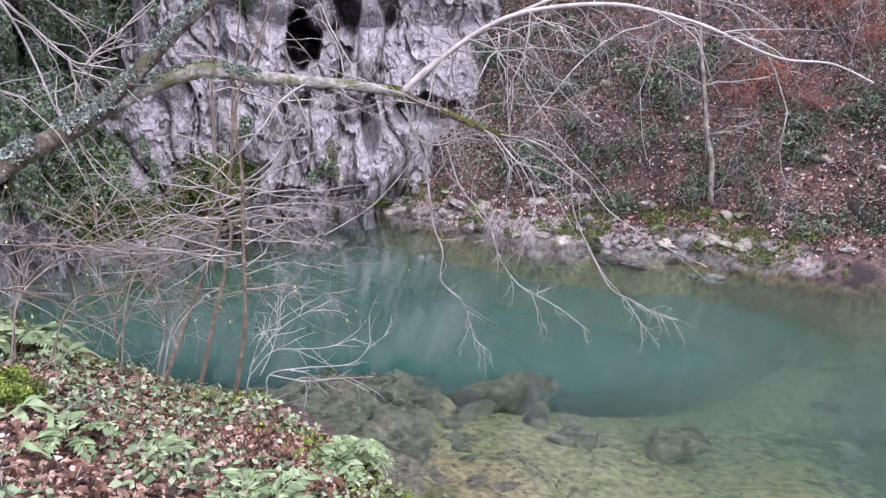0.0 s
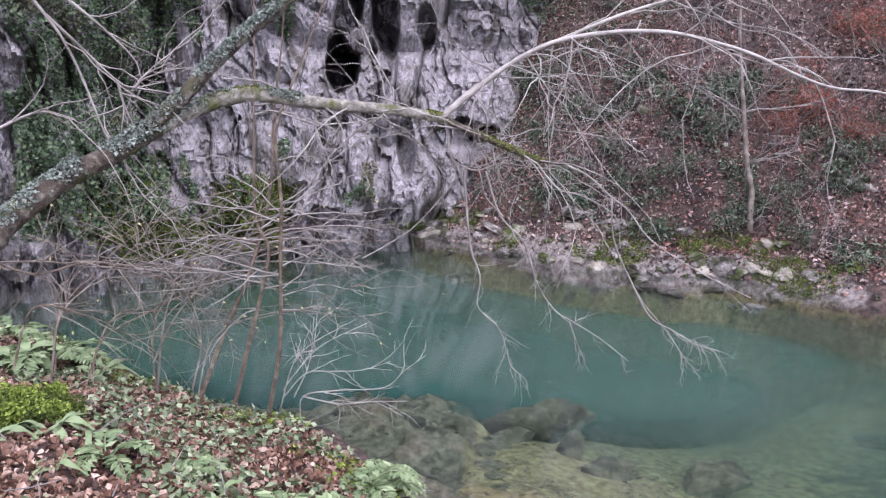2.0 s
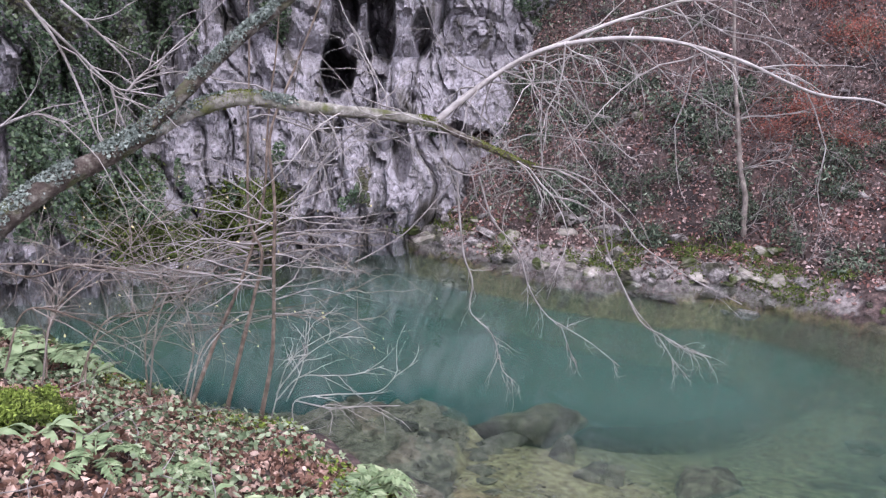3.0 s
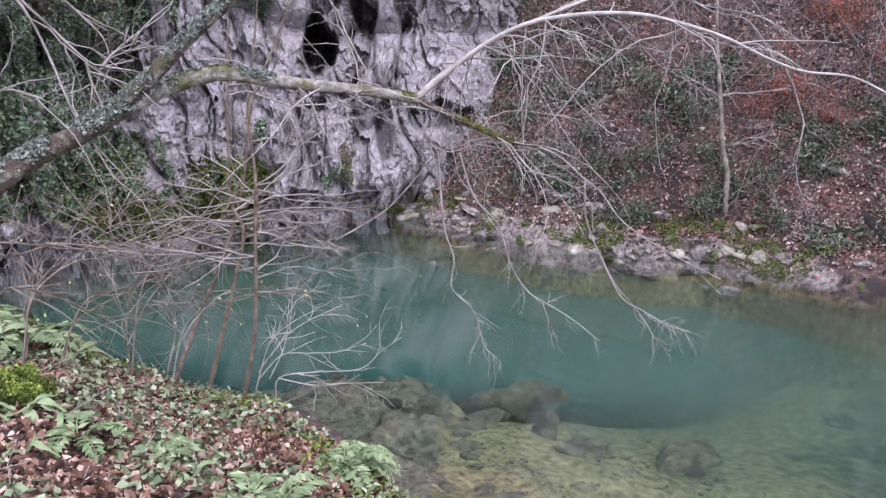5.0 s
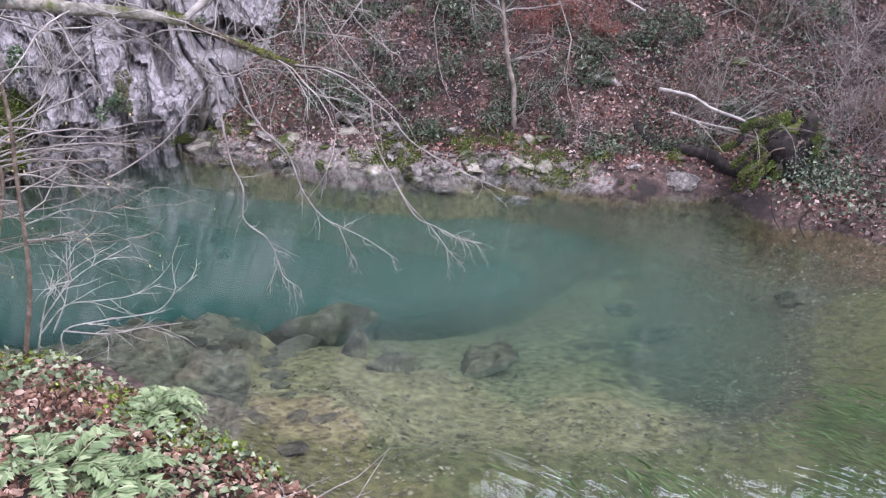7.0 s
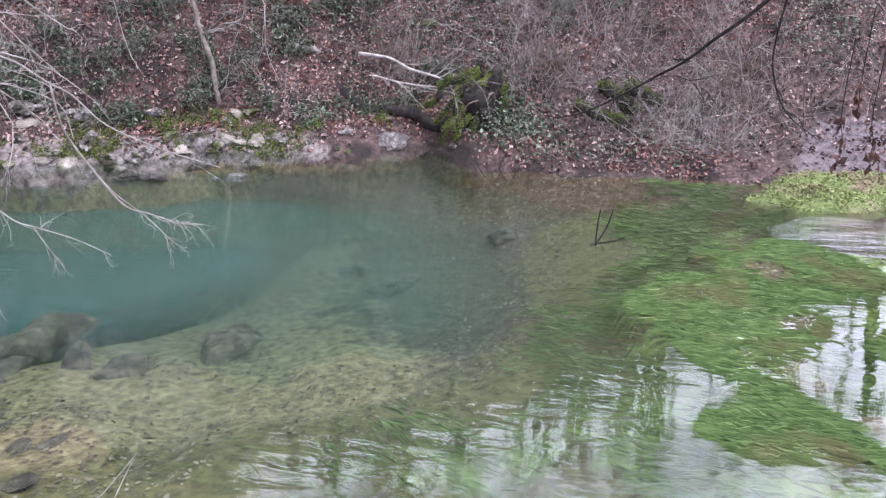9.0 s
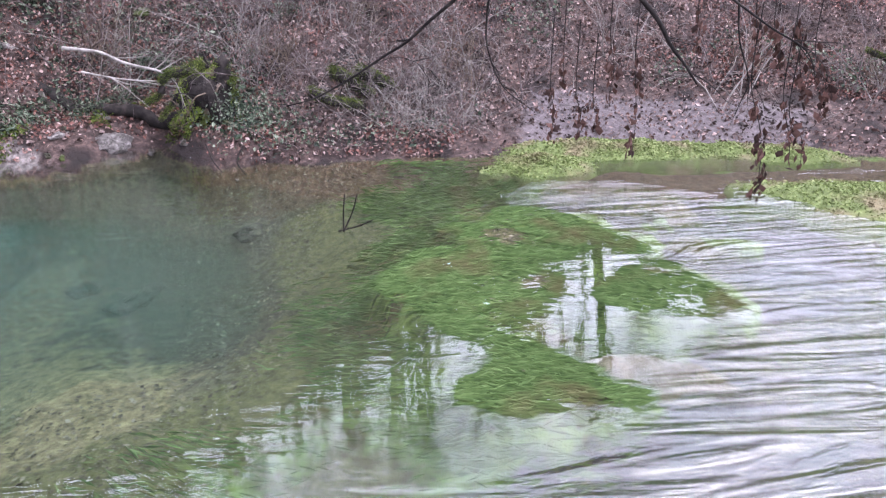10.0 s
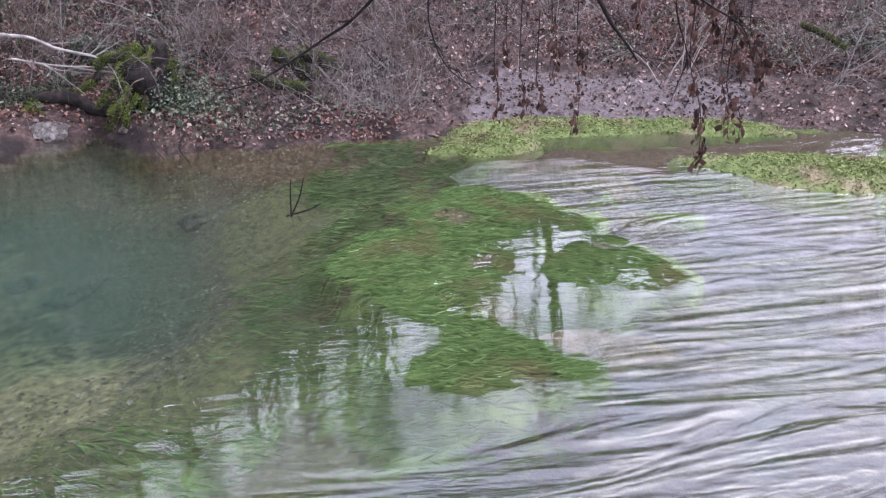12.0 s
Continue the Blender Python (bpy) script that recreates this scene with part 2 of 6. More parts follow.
        lk.new(colour, over.inputs[6])
        lk.new(two.outputs[2], over.inputs[7])
        colour = over.outputs[2]
    lk.new(colour, bsdf.inputs["Base Color"])
    bsdf.inputs["Roughness"].default_value = rough
    bsdf.inputs["Specular IOR Level"].default_value = spec
    if bump:
        bt = nd.new("ShaderNodeTexNoise")
        bt.inputs["Scale"].default_value, bt.inputs["Detail"].default_value = bump_scale, 6
        lk.new(mapping.outputs[0], bt.inputs["Vector"])
        bp = nd.new("ShaderNodeBump")
        bp.inputs["Strength"].default_value, bp.inputs["Distance"].default_value = bump, 0.6 / bump_scale
        height = bt.outputs["Fac"]
        bt.inputs["Roughness"].default_value = 0.65
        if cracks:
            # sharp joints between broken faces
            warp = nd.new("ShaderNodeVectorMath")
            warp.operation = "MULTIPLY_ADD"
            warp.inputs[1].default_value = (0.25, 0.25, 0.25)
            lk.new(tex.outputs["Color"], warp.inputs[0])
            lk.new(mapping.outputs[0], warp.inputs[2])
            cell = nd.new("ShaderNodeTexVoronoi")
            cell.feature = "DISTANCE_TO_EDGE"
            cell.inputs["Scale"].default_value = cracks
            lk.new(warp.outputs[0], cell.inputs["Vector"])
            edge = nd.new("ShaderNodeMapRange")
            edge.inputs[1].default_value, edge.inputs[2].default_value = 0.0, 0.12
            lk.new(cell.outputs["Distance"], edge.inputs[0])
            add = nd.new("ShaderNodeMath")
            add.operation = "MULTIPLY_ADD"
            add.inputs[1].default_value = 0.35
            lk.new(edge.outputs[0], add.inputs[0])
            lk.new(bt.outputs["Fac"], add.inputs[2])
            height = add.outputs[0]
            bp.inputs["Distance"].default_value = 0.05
            # shade in the gaps, put into the colour: darker along each joint
            joint_shade = nd.new("ShaderNodeMix")
            joint_shade.data_type = "RGBA"
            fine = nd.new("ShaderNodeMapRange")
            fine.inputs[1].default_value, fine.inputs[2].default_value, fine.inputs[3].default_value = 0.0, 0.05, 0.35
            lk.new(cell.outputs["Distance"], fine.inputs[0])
            lk.new(fine.outputs[0], joint_shade.inputs[0])
            joint_shade.inputs[6].default_value = (0.04, 0.035, 0.03, 1)
            lk.new(colour, joint_shade.inputs[7])
            lk.new(joint_shade.outputs[2], bsdf.inputs["Base Color"])
        lk.new(height, bp.inputs["Height"])
        lk.new(bp.outputs[0], bsdf.inputs["Normal"])
    return m


M_LAND = material("earth_banks", [(0.01, 0.007, 0.006), (0.055, 0.037, 0.032), (0.15, 0.1, 0.088)], 16, detail=12, rough=0.95, bump=0.8, bump_scale=14, second=(0.018, 0.013, 0.012), second_scale=2.2, second_cut=(0.47, 0.62),
                  zones=[("pale", None, (0.04, 0.031, 0.027), (0.25, 0.22, 0.205)), ("mud", None, (0.045, 0.036, 0.035), (0.14, 0.119, 0.122)), ("bed", None, (0.064, 0.054, 0.024), (0.225, 0.196, 0.1)),
                         ("olive", None, (0.023, 0.023, 0.013), (0.08, 0.077, 0.044)), ("algae", None, (0.034, 0.035, 0.012), (0.115, 0.11, 0.041)), ("weed", None, (0.05, 0.08, 0.02), (0.17, 0.24, 0.062), -60), ("brown", None, (0.03, 0.021, 0.01), (0.1, 0.072, 0.038)), ("rush", None, (0.02, 0.021, 0.018), (0.08, 0.078, 0.07), -50), ("ledge", None, (0.034, 0.032, 0.02), (0.15, 0.14, 0.095))])
M_BED = material("ochre_gravel", [(0.06, 0.05, 0.03), (0.16, 0.135, 0.085), (0.28, 0.25, 0.18)], 14, detail=12, rough=0.9, bump=0.9, bump_scale=22, second=(0.08, 0.08, 0.04), second_scale=4.0, second_cut=(0.44, 0.62))
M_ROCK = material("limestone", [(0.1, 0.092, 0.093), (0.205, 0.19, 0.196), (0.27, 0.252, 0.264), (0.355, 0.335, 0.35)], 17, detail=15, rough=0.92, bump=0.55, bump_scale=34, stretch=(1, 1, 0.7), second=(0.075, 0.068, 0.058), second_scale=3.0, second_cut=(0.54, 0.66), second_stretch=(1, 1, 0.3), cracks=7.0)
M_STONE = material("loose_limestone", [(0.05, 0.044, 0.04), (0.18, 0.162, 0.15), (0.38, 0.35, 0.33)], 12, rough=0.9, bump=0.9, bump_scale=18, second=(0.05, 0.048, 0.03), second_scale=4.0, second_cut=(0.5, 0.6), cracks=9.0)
M_SUNK = material("silted_stone", [(0.016, 0.016, 0.01), (0.07, 0.065, 0.042), (0.16, 0.147, 0.1)], 13, detail=12, rough=0.9, bump=1.0, bump_scale=12, second=(0.022, 0.023, 0.014), second_scale=3.2, second_cut=(0.48, 0.6))
M_BARK = material("lichened_bark", [(0.014, 0.01, 0.008), (0.055, 0.042, 0.033), (0.19, 0.18, 0.15)], 26, rough=0.92, bump=1.0, bump_scale=40, second=(0.05, 0.055, 0.02), second_scale=9, second_cut=(0.54, 0.66))
M_BOUGH = material("pale_mossy_bark", [(0.045, 0.038, 0.03), (0.16, 0.15, 0.125), (0.36, 0.345, 0.3)], 22, rough=0.9, bump=0.9, bump_scale=40, second=(0.075, 0.08, 0.028), second_scale=10, second_cut=(0.53, 0.64))
M_PALE = material("pale_bark", [(0.11, 0.095, 0.085), (0.24, 0.22, 0.2), (0.36, 0.335, 0.31)], 12, rough=0.8, bump=0.5, bump_scale=50)
M_RUSSET = material("russet_leaves", [(0.035, 0.014, 0.011), (0.115, 0.047, 0.036), (0.2, 0.092, 0.072), (0.36, 0.24, 0.21)], 38, rough=0.75, bump=0, island=0.75)
M_STEM = material("sapling_bark", [(0.03, 0.021, 0.016), (0.095, 0.07, 0.052), (0.21, 0.17, 0.132)], 16, rough=0.85, bump=0.6, bump_scale=50)
M_TWIG = material("grey_twig", [(0.085, 0.074, 0.066), (0.18, 0.162, 0.148), (0.3, 0.278, 0.26)], 8, rough=0.85, bump=0.0)
M_TANGLE = material("brown_twig", [(0.055, 0.045, 0.037), (0.135, 0.113, 0.095), (0.26, 0.23, 0.2)], 8, rough=0.85, bump=0.0)
M_BRUSH = material("brown_brush", [(0.04, 0.03, 0.029), (0.1, 0.078, 0.076), (0.19, 0.16, 0.155)], 8, rough=0.85, bump=0.0)
M_BRIGHT = material("bright_moss", [(0.05, 0.078, 0.012), (0.125, 0.17, 0.026), (0.26, 0.32, 0.07)], 6, rough=0.95, bump=0, island=0.5)
M_DARK = material("dark_wet_bark", [(0.008, 0.007, 0.007), (0.02, 0.017, 0.016), (0.045, 0.038, 0.034)], 9, rough=0.9, spec=0.1, bump=0.5, bump_scale=40)
M_MOSS = material("moss", [(0.02, 0.03, 0.006), (0.055, 0.075, 0.014), (0.13, 0.16, 0.03)], 9, rough=0.95, bump=0.4, bump_scale=50, island=0.5)
M_NEAR = material("dry_fallen_leaves", [(0.022, 0.012, 0.008), (0.105, 0.053, 0.035), (0.235, 0.138, 0.1), (0.46, 0.35, 0.285)], 45, rough=0.65, bump=0, island=0.75)
M_LITTER = material("fallen_leaves", [(0.012, 0.0075, 0.0065), (0.066, 0.038, 0.031), (0.18, 0.112, 0.094), (0.4, 0.31, 0.285)], 38, rough=0.7, bump=0, island=0.8, second=(0.022, 0.015, 0.013), second_scale=1.1, second_cut=(0.5, 0.66))
M_IVY = material("ivy_leaves", [(0.006, 0.011, 0.006), (0.02, 0.036, 0.019), (0.055, 0.08, 0.045), (0.2, 0.225, 0.165)], 38, rough=0.45, bump=0, island=0.75)
M_CLIMB = material("climbing_ivy", [(0.005, 0.01, 0.005), (0.019, 0.037, 0.016), (0.05, 0.08, 0.035), (0.14, 0.175, 0.105)], 30, rough=0.5, bump=0, island=0.6, second=(0.05, 0.045, 0.022), second_scale=1.6, second_cut=(0.54, 0.68))
M_CREEP = material("creeping_leaves", [(0.025, 0.037, 0.017), (0.075, 0.105, 0.05), (0.145, 0.18, 0.1), (0.25, 0.28, 0.18)], 38, rough=0.5, bump=0, island=0.75)
M_FERN = material("fern_green", [(0.05, 0.078, 0.032), (0.125, 0.17, 0.08), (0.25, 0.29, 0.165)], 6, rough=0.6, bump=0, island=0.6)
M_RED = material("rusty_leaves", [(0.07, 0.022, 0.016), (0.17, 0.05, 0.034), (0.28, 0.1, 0.065)], 38, rough=0.75, bump=0, island=0.7)
M_DEAD = material("withered_leaves", [(0.02, 0.01, 0.008), (0.05, 0.024, 0.018), (0.1, 0.05, 0.038)], 38, rough=0.8, bump=0, island=0.7)
M_WEED = material("water_weed", [(0.042, 0.074, 0.02), (0.096, 0.16, 0.046), (0.165, 0.235, 0.086)], 14, rough=0.8, bump=0, island=0.4, second=(0.13, 0.12, 0.052), second_scale=2.2, second_cut=(0.52, 0.7))
M_CRESS = material("cress_green", [(0.06, 0.08, 0.022), (0.14, 0.18, 0.055), (0.25, 0.285, 0.12)], 9, rough=0.75, bump=0.4, bump_scale=30, island=0.4, second=(0.17, 0.145, 0.08), second_scale=2.6, second_cut=(0.5, 0.66))


def water_surface():
    m = bpy.data.materials.new("water_surface")
    m.use_nodes = True
    nd, lk = m.node_tree.nodes, m.node_tree.links
    nd.clear()
    out = nd.new("ShaderNodeOutputMaterial")
    mix = nd.new("ShaderNodeMixShader")
    clear_ = nd.new("ShaderNodeBsdfTransparent")
    clear_.inputs[0].default_value = (0.96, 0.985, 0.98, 1)
    gloss = nd.new("ShaderNodeBsdfGlossy")
    gloss.inputs["Roughness"].default_value = 0.015
    # gloss grows towards grazing angles, the same from above and from below
    fres = nd.new("ShaderNodeLayerWeight")
    fres.inputs["Blend"].default_value = 0.5
    steep = nd.new("ShaderNodeMath")
    steep.operation = "POWER"
    steep.inputs[1].default_value = 4.0
    mirror = nd.new("ShaderNodeMapRange")
    mirror.inputs[3].default_value, mirror.inputs[4].default_value = 0.088, 1.0
    lk.new(fres.outputs["Facing"], steep.inputs[0])
    lk.new(steep.outputs[0], mirror.inputs[0])
    geo = nd.new("ShaderNodeNewGeometry")
    # the current runs out to the right: ripples there, calm in the pool
    flow = nd.new("ShaderNodeMapping")
    flow.vector_type = "TEXTURE"
    flow.inputs["Rotation"].default_value = (0, 0, radians(-50))
    flow.inputs["Scale"].default_value = (1.5, 0.22, 1)
    lk.new(geo.outputs["Position"], flow.inputs["Vector"])
    n1 = nd.new("ShaderNodeTexNoise")
    n1.inputs["Scale"].default_value, n1.inputs["Detail"].default_value, n1.inputs["Distortion"].default_value = 0.9, 5, 2.0
    lk.new(flow.outputs[0], n1.inputs["Vector"])
    n2 = nd.new("ShaderNodeTexNoise")
    n2.inputs["Scale"].default_value, n2.inputs["Detail"].default_value = 7.0, 3
    lk.new(geo.outputs["Position"], n2.inputs["Vector"])
    share = nd.new("ShaderNodeAttribute")
    share.attribute_name = "current"
    fast = nd.new("ShaderNodeMapRange")
    fast.inputs[3].default_value, fast.inputs[4].default_value = 0.03, 1.0
    # calm slicks between the ripples
    n3 = nd.new("ShaderNodeTexNoise")
    n3.inputs["Scale"].default_value, n3.inputs["Detail"].default_value = 0.7, 3
    lk.new(flow.outputs[0], n3.inputs["Vector"])
    calm = nd.new("ShaderNodeMapRange")
    calm.inputs[1].default_value, calm.inputs[2].default_value, calm.inputs[3].default_value = 0.35, 0.6, 0.2
    lk.new(n3.outputs["Fac"], calm.inputs[0])
    lively = nd.new("ShaderNodeMath")
    lively.operation = "MULTIPLY"
    lk.new(share.outputs["Fac"], lively.inputs[0])
    lk.new(calm.outputs[0], lively.inputs[1])
    lk.new(lively.outputs[0], fast.inputs[0])
    b1 = nd.new("ShaderNodeBump")
    b1.inputs["Distance"].default_value = 0.15
    lk.new(fast.outputs[0], b1.inputs["Strength"])
    lk.new(n1.outputs["Fac"], b1.inputs["Height"])
    b2 = nd.new("ShaderNodeBump")
    b2.inputs["Strength"].default_value, b2.inputs["Distance"].default_value = 0.06, 0.01
    lk.new(n2.outputs["Fac"], b2.inputs["Height"])
    lk.new(b1.outputs[0], b2.inputs["Normal"])
    lk.new(b2.outputs[0], gloss.inputs["Normal"])
    lk.new(b2.outputs[0], fres.inputs["Normal"])
    lk.new(mirror.outputs[0], mix.inputs[0])
    lk.new(clear_.outputs[0], mix.inputs[1])
    lk.new(gloss.outputs[0], mix.inputs[2])
    lk.new(mix.outputs[0], out.inputs[0])
    return m


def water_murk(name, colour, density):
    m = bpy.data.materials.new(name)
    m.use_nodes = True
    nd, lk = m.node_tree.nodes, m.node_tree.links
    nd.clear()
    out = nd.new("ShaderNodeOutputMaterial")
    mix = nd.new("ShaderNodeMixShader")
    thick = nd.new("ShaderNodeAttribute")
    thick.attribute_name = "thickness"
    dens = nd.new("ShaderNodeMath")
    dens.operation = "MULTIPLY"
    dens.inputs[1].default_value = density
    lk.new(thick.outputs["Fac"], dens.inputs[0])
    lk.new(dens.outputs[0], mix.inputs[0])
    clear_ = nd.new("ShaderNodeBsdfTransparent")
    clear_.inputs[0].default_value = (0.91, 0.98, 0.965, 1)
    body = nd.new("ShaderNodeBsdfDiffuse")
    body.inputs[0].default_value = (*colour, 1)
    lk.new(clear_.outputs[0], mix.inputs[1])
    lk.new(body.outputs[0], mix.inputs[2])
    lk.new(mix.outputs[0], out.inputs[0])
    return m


M_WATER = water_surface()

# ================= the lie of the land =================
# the pond's edge, seen from above: the near bank, the outflow, the far bank, the foot of the cliff
SHORE = np.array([(-5.2, 7.4), (-4.2, 6.8), (-3.3, 6.1), (-2.2, 5.1), (-1.8, 4.95), (-1.2, 4.6), (-0.9, 4.4), (-0.45, 3.85), (0.0, 3.3), (0.35, 2.85), (0.8, 2.2), (1.1, 1.4),
                  (1.3, 0.4), (1.4, -1), (1.6, -4), (2, -9), (9.8, -9), (9.7, -4), (9.3, -1.6), (9.05, -0.4), (8.8, 1.0), (8.4, 2.1), (8.0, 2.9), (7.5, 3.35), (6.75, 3.5), (6.5, 3.9), (6.1, 4.5), (5.5, 5.1),
                  (5.1, 5.7), (5.15, 6.3), (5.3, 6.75), (4.8, 6.95), (4.3, 7.0), (3.8, 7.4), (3.2, 8.0), (2.5, 8.2), (1.3, 9.0), (0.5, 9.6), (-0.2, 10.4), (-0.7, 11.0), (-1.6, 10.6), (-2.6, 9.9),
                  (-3.4, 9.5), (-4.6, 9.2), (-5.4, 9.0)])


# the flat rock ledge under water by the near bank
LEDGE = np.array([(0.05, 3.3), (0.06, 3.93), (0.13, 4.47), (0.19, 4.95), (0.25, 5.45), (-0.11, 5.8), (-0.56, 5.76), (-0.9, 5.6), (-1.6, 5.4), (-1.6, 4.4), (-0.5, 3.4)])


# the still brown water behind the cress
BACKWATER = np.array([(6.35, 2.65), (7.1, 2.4), (7.6, 1.5), (8.2, 0.9), (9.0, -0.4), (8.6, -0.3), (7.7, 0.9), (6.8, 1.5)])
# beds of weed in the outflow: x, y, half length along the current, half width
WEED_BEDS = [(5.2, 2.15, 1.05, 0.75), (4.15, 2.25, 0.55, 0.5), (3.75, 1.8, 0.4, 0.4), (4.75, 1.1, 0.5, 0.42), (3.25, 1.2, 0.52, 0.42), (5.75, 1.05, 0.4, 0.12)]


def shore_distance(x, y, outline=SHORE):
    """Metres outside the water's edge, or another outline (negative: inside)."""
    x, y = np.asarray(x, float), np.asarray(y, float)
    best, inside = np.full(x.shape, 1e9), np.zeros(x.shape, bool)
    for (x0, y0), (x1, y1) in zip(outline, np.roll(outline, -1, axis=0)):
        dx, dy = x1 - x0, y1 - y0
        t = np.clip(((x - x0) * dx + (y - y0) * dy) / (dx * dx + dy * dy), 0, 1)
        best = np.minimum(best, np.hypot(x - x0 - t * dx, y - y0 - t * dy))
        if dy:
            inside ^= ((y0 > y) != (y1 > y)) & (x < dx * (y - y0) / dy + x0)
    return np.where(inside, -best, best)


def land(x, y):
    """Height of the ground, pond bed included."""
    x, y = np.asarray(x, float), np.asarray(y, float)
    s = shore_distance(x, y) + 0.12 * fbm(x * 1.3, y * 1.3, 4, 3)
    az = np.degrees(np.arctan2(x, y))
    near = smooth(0.6, -0.6, x * 0.62 + y * 0.45 - 2.6)
    near = np.where(s > 0, near, 0)
    # the bank where the camera stands
    z_near = 0.05 + 0.36 * np.minimum(s, 2.2) + 0.12 * np.clip(s - 2.2, 0, 30)
    # the far slope, steep behind the pool and easier along the stream
    steep = np.interp(az, [-60, 5, 30, 45, 60, 75, 95, 130, 180], [0.9, 0.95, 0.95, 0.86, 0.66, 0.44, 0.26, 0.2, 0.2])
    flat = np.interp(az, [0, 15, 30, 45, 55, 65, 80, 95, 130], [0.25, 0.5, 0.8, 0.6, 0.7, 0.9, 1.4, 1.8, 3.0])
    run = np.interp(az, [35, 60, 90], [27, 22, 19])
    z_far = 0.16 * np.minimum(s, flat) + steep * np.clip(s - flat, 0, run) + 0.1 * np.clip(s - flat - run, 0, 200)
    z_far = z_far + np.interp(az, [45, 60, 75], [0.14, 0.05, 0.02]) * smooth(0, 0.3, s) + 0.22 * smooth(0.4, 3, s) * fbm(x * 0.6, y * 0.6, 1, 4)
    z_far = np.where(x < 3, np.minimum(z_far, 0.4 + 30 * smooth(2.0, 6.0, az)), z_far)
    out = near * z_near + (1 - near) * z_far + 0.04 * fbm(x * 2.5, y * 2.5, 2, 3) * smooth(0, 0.4, s)
    d = -s
    deep = np.exp(-(((x - 0.4) / 2.6) ** 2 + ((y - 8.0) / 1.7) ** 2))
    mid = np.exp(-(((x - 1.7) / 1.8) ** 2 + ((y - 6.9) / 1.1) ** 2))
    foot = smooth(6.6, 8.2, y) * smooth(0.4, -0.6, x)
    shallow = smooth(1.2, 4.2, x - 0.75 * y + 1.2)
    bed = 0.05 + 0.21 * np.clip(d, 0, 1.1) + 0.05 * np.clip(d - 1.1, 0, 2) + 0.36 * np.exp(-(((x - 3.5) / 2.2) ** 2 + ((y - 5.2) / 1.8) ** 2)) + 1.3 * deep + 0.5 * np.exp(-(((x + 1.6) / 1.5) ** 2 + ((y - 7.0) / 1.1) ** 2)) + 0.42 * mid + 0.8 * foot
    bed = bed + 0.75 * np.clip(d, 0, 0.8) * smooth(6.2, 7.4, y) * smooth(4.8, 3.4, x)
    bed = bed * (1 - shallow) + shallow * (0.05 + 0.14 * smooth(0, 0.9, d))
    shelf = smooth(0.06, -0.1, shore_distance(x, y, LEDGE) + 0.12 * fbm(x * 3, y * 3, 6, 3))
    bed = bed * (1 - shelf) + shelf * np.maximum(0.1, 0.22 + 0.1 * fbm(x * 1.8, y * 1.8, 9, 4) + 0.05 * blocks(x * 3.1, y * 3.1, 5) + 0.015 * blocks(x * 8, y * 8, 9))
    bed = bed + 0.05 * fbm(x * 1.6, y * 1.6, 3, 4) * smooth(0.2, 0.8, d)
    # weed beds that grow up to the surface
    for cx, cy, ha, hb in WEED_BEDS:
        a, b = (x - cx) * 0.5 - (y - cy) * 0.87, (x - cx) * 0.87 + (y - cy) * 0.5
        q = (a / ha) ** 2 + (b / hb) ** 2
        full = smooth(1.45, 0.55, q + 0.9 * fbm(x * 1.9, y * 1.9, cx, 5)) * smooth(1.9, 1.1, q)
        bed = bed * (1 - full) + full * (0.024 + 0.03 * fbm(a * 1.6 + 0.4 * b, b * 9, 12, 3))
    still = smooth(0.35, -0.1, shore_distance(x, y, BACKWATER))
    bed = bed * (1 - still) + still * (0.055 + 0.03 * fbm(x * 2.2, y * 2.2, 61, 3))
    return np.where(s > 0, out, -np.maximum(bed, 0.0) * smooth(-0.02, 0.25, d)), s


# the same land on a fine net, for setting things down on it quickly
NET_X, NET_Y = np.arange(-9, 15, 0.05), np.arange(-3, 17, 0.05)
NET_Z, NET_S = land(*np.meshgrid(NET_X, NET_Y, indexing="ij"))
NET_D = shore_distance(*np.meshgrid(NET_X, NET_Y, indexing="ij"))


def net(values, x, y):
    u, v = (x - NET_X[0]) / 0.05, (y - NET_Y[0]) / 0.05
    i, j = np.floor(u).astype(int), np.floor(v).astype(int)
    u, v = u - i, v - j
    return (values[i, j] * (1 - u) + values[i + 1, j] * u) * (1 - v) + (values[i, j + 1] * (1 - u) + values[i + 1, j + 1] * u) * v


def on_net(x, y):
    return (x > NET_X[0]) & (x < NET_X[-2]) & (y > NET_Y[0]) & (y < NET_Y[-2])


def lie(x, y):
    """Height of the ground and distance from the shore, from the net where it reaches."""
    x, y = np.asarray(x, float), np.asarray(y, float)
    shape_, x, y = x.shape, np.atleast_1d(x).ravel(), np.atleast_1d(y).ravel()
    z, s, ok = np.zeros(len(x)), np.zeros(len(x)), on_net(x, y)
    z[ok], s[ok] = net(NET_Z, x[ok], y[ok]), net(NET_S, x[ok], y[ok])
    if not ok.all():
        z[~ok], s[~ok] = land(x[~ok], y[~ok])
    return z.reshape(shape_), s.reshape(shape_)


def spread_angles():
    fine = np.arange(-45, 105, 0.38)
    return np.radians(np.concatenate([fine, np.arange(105, 315, 3.0)]))


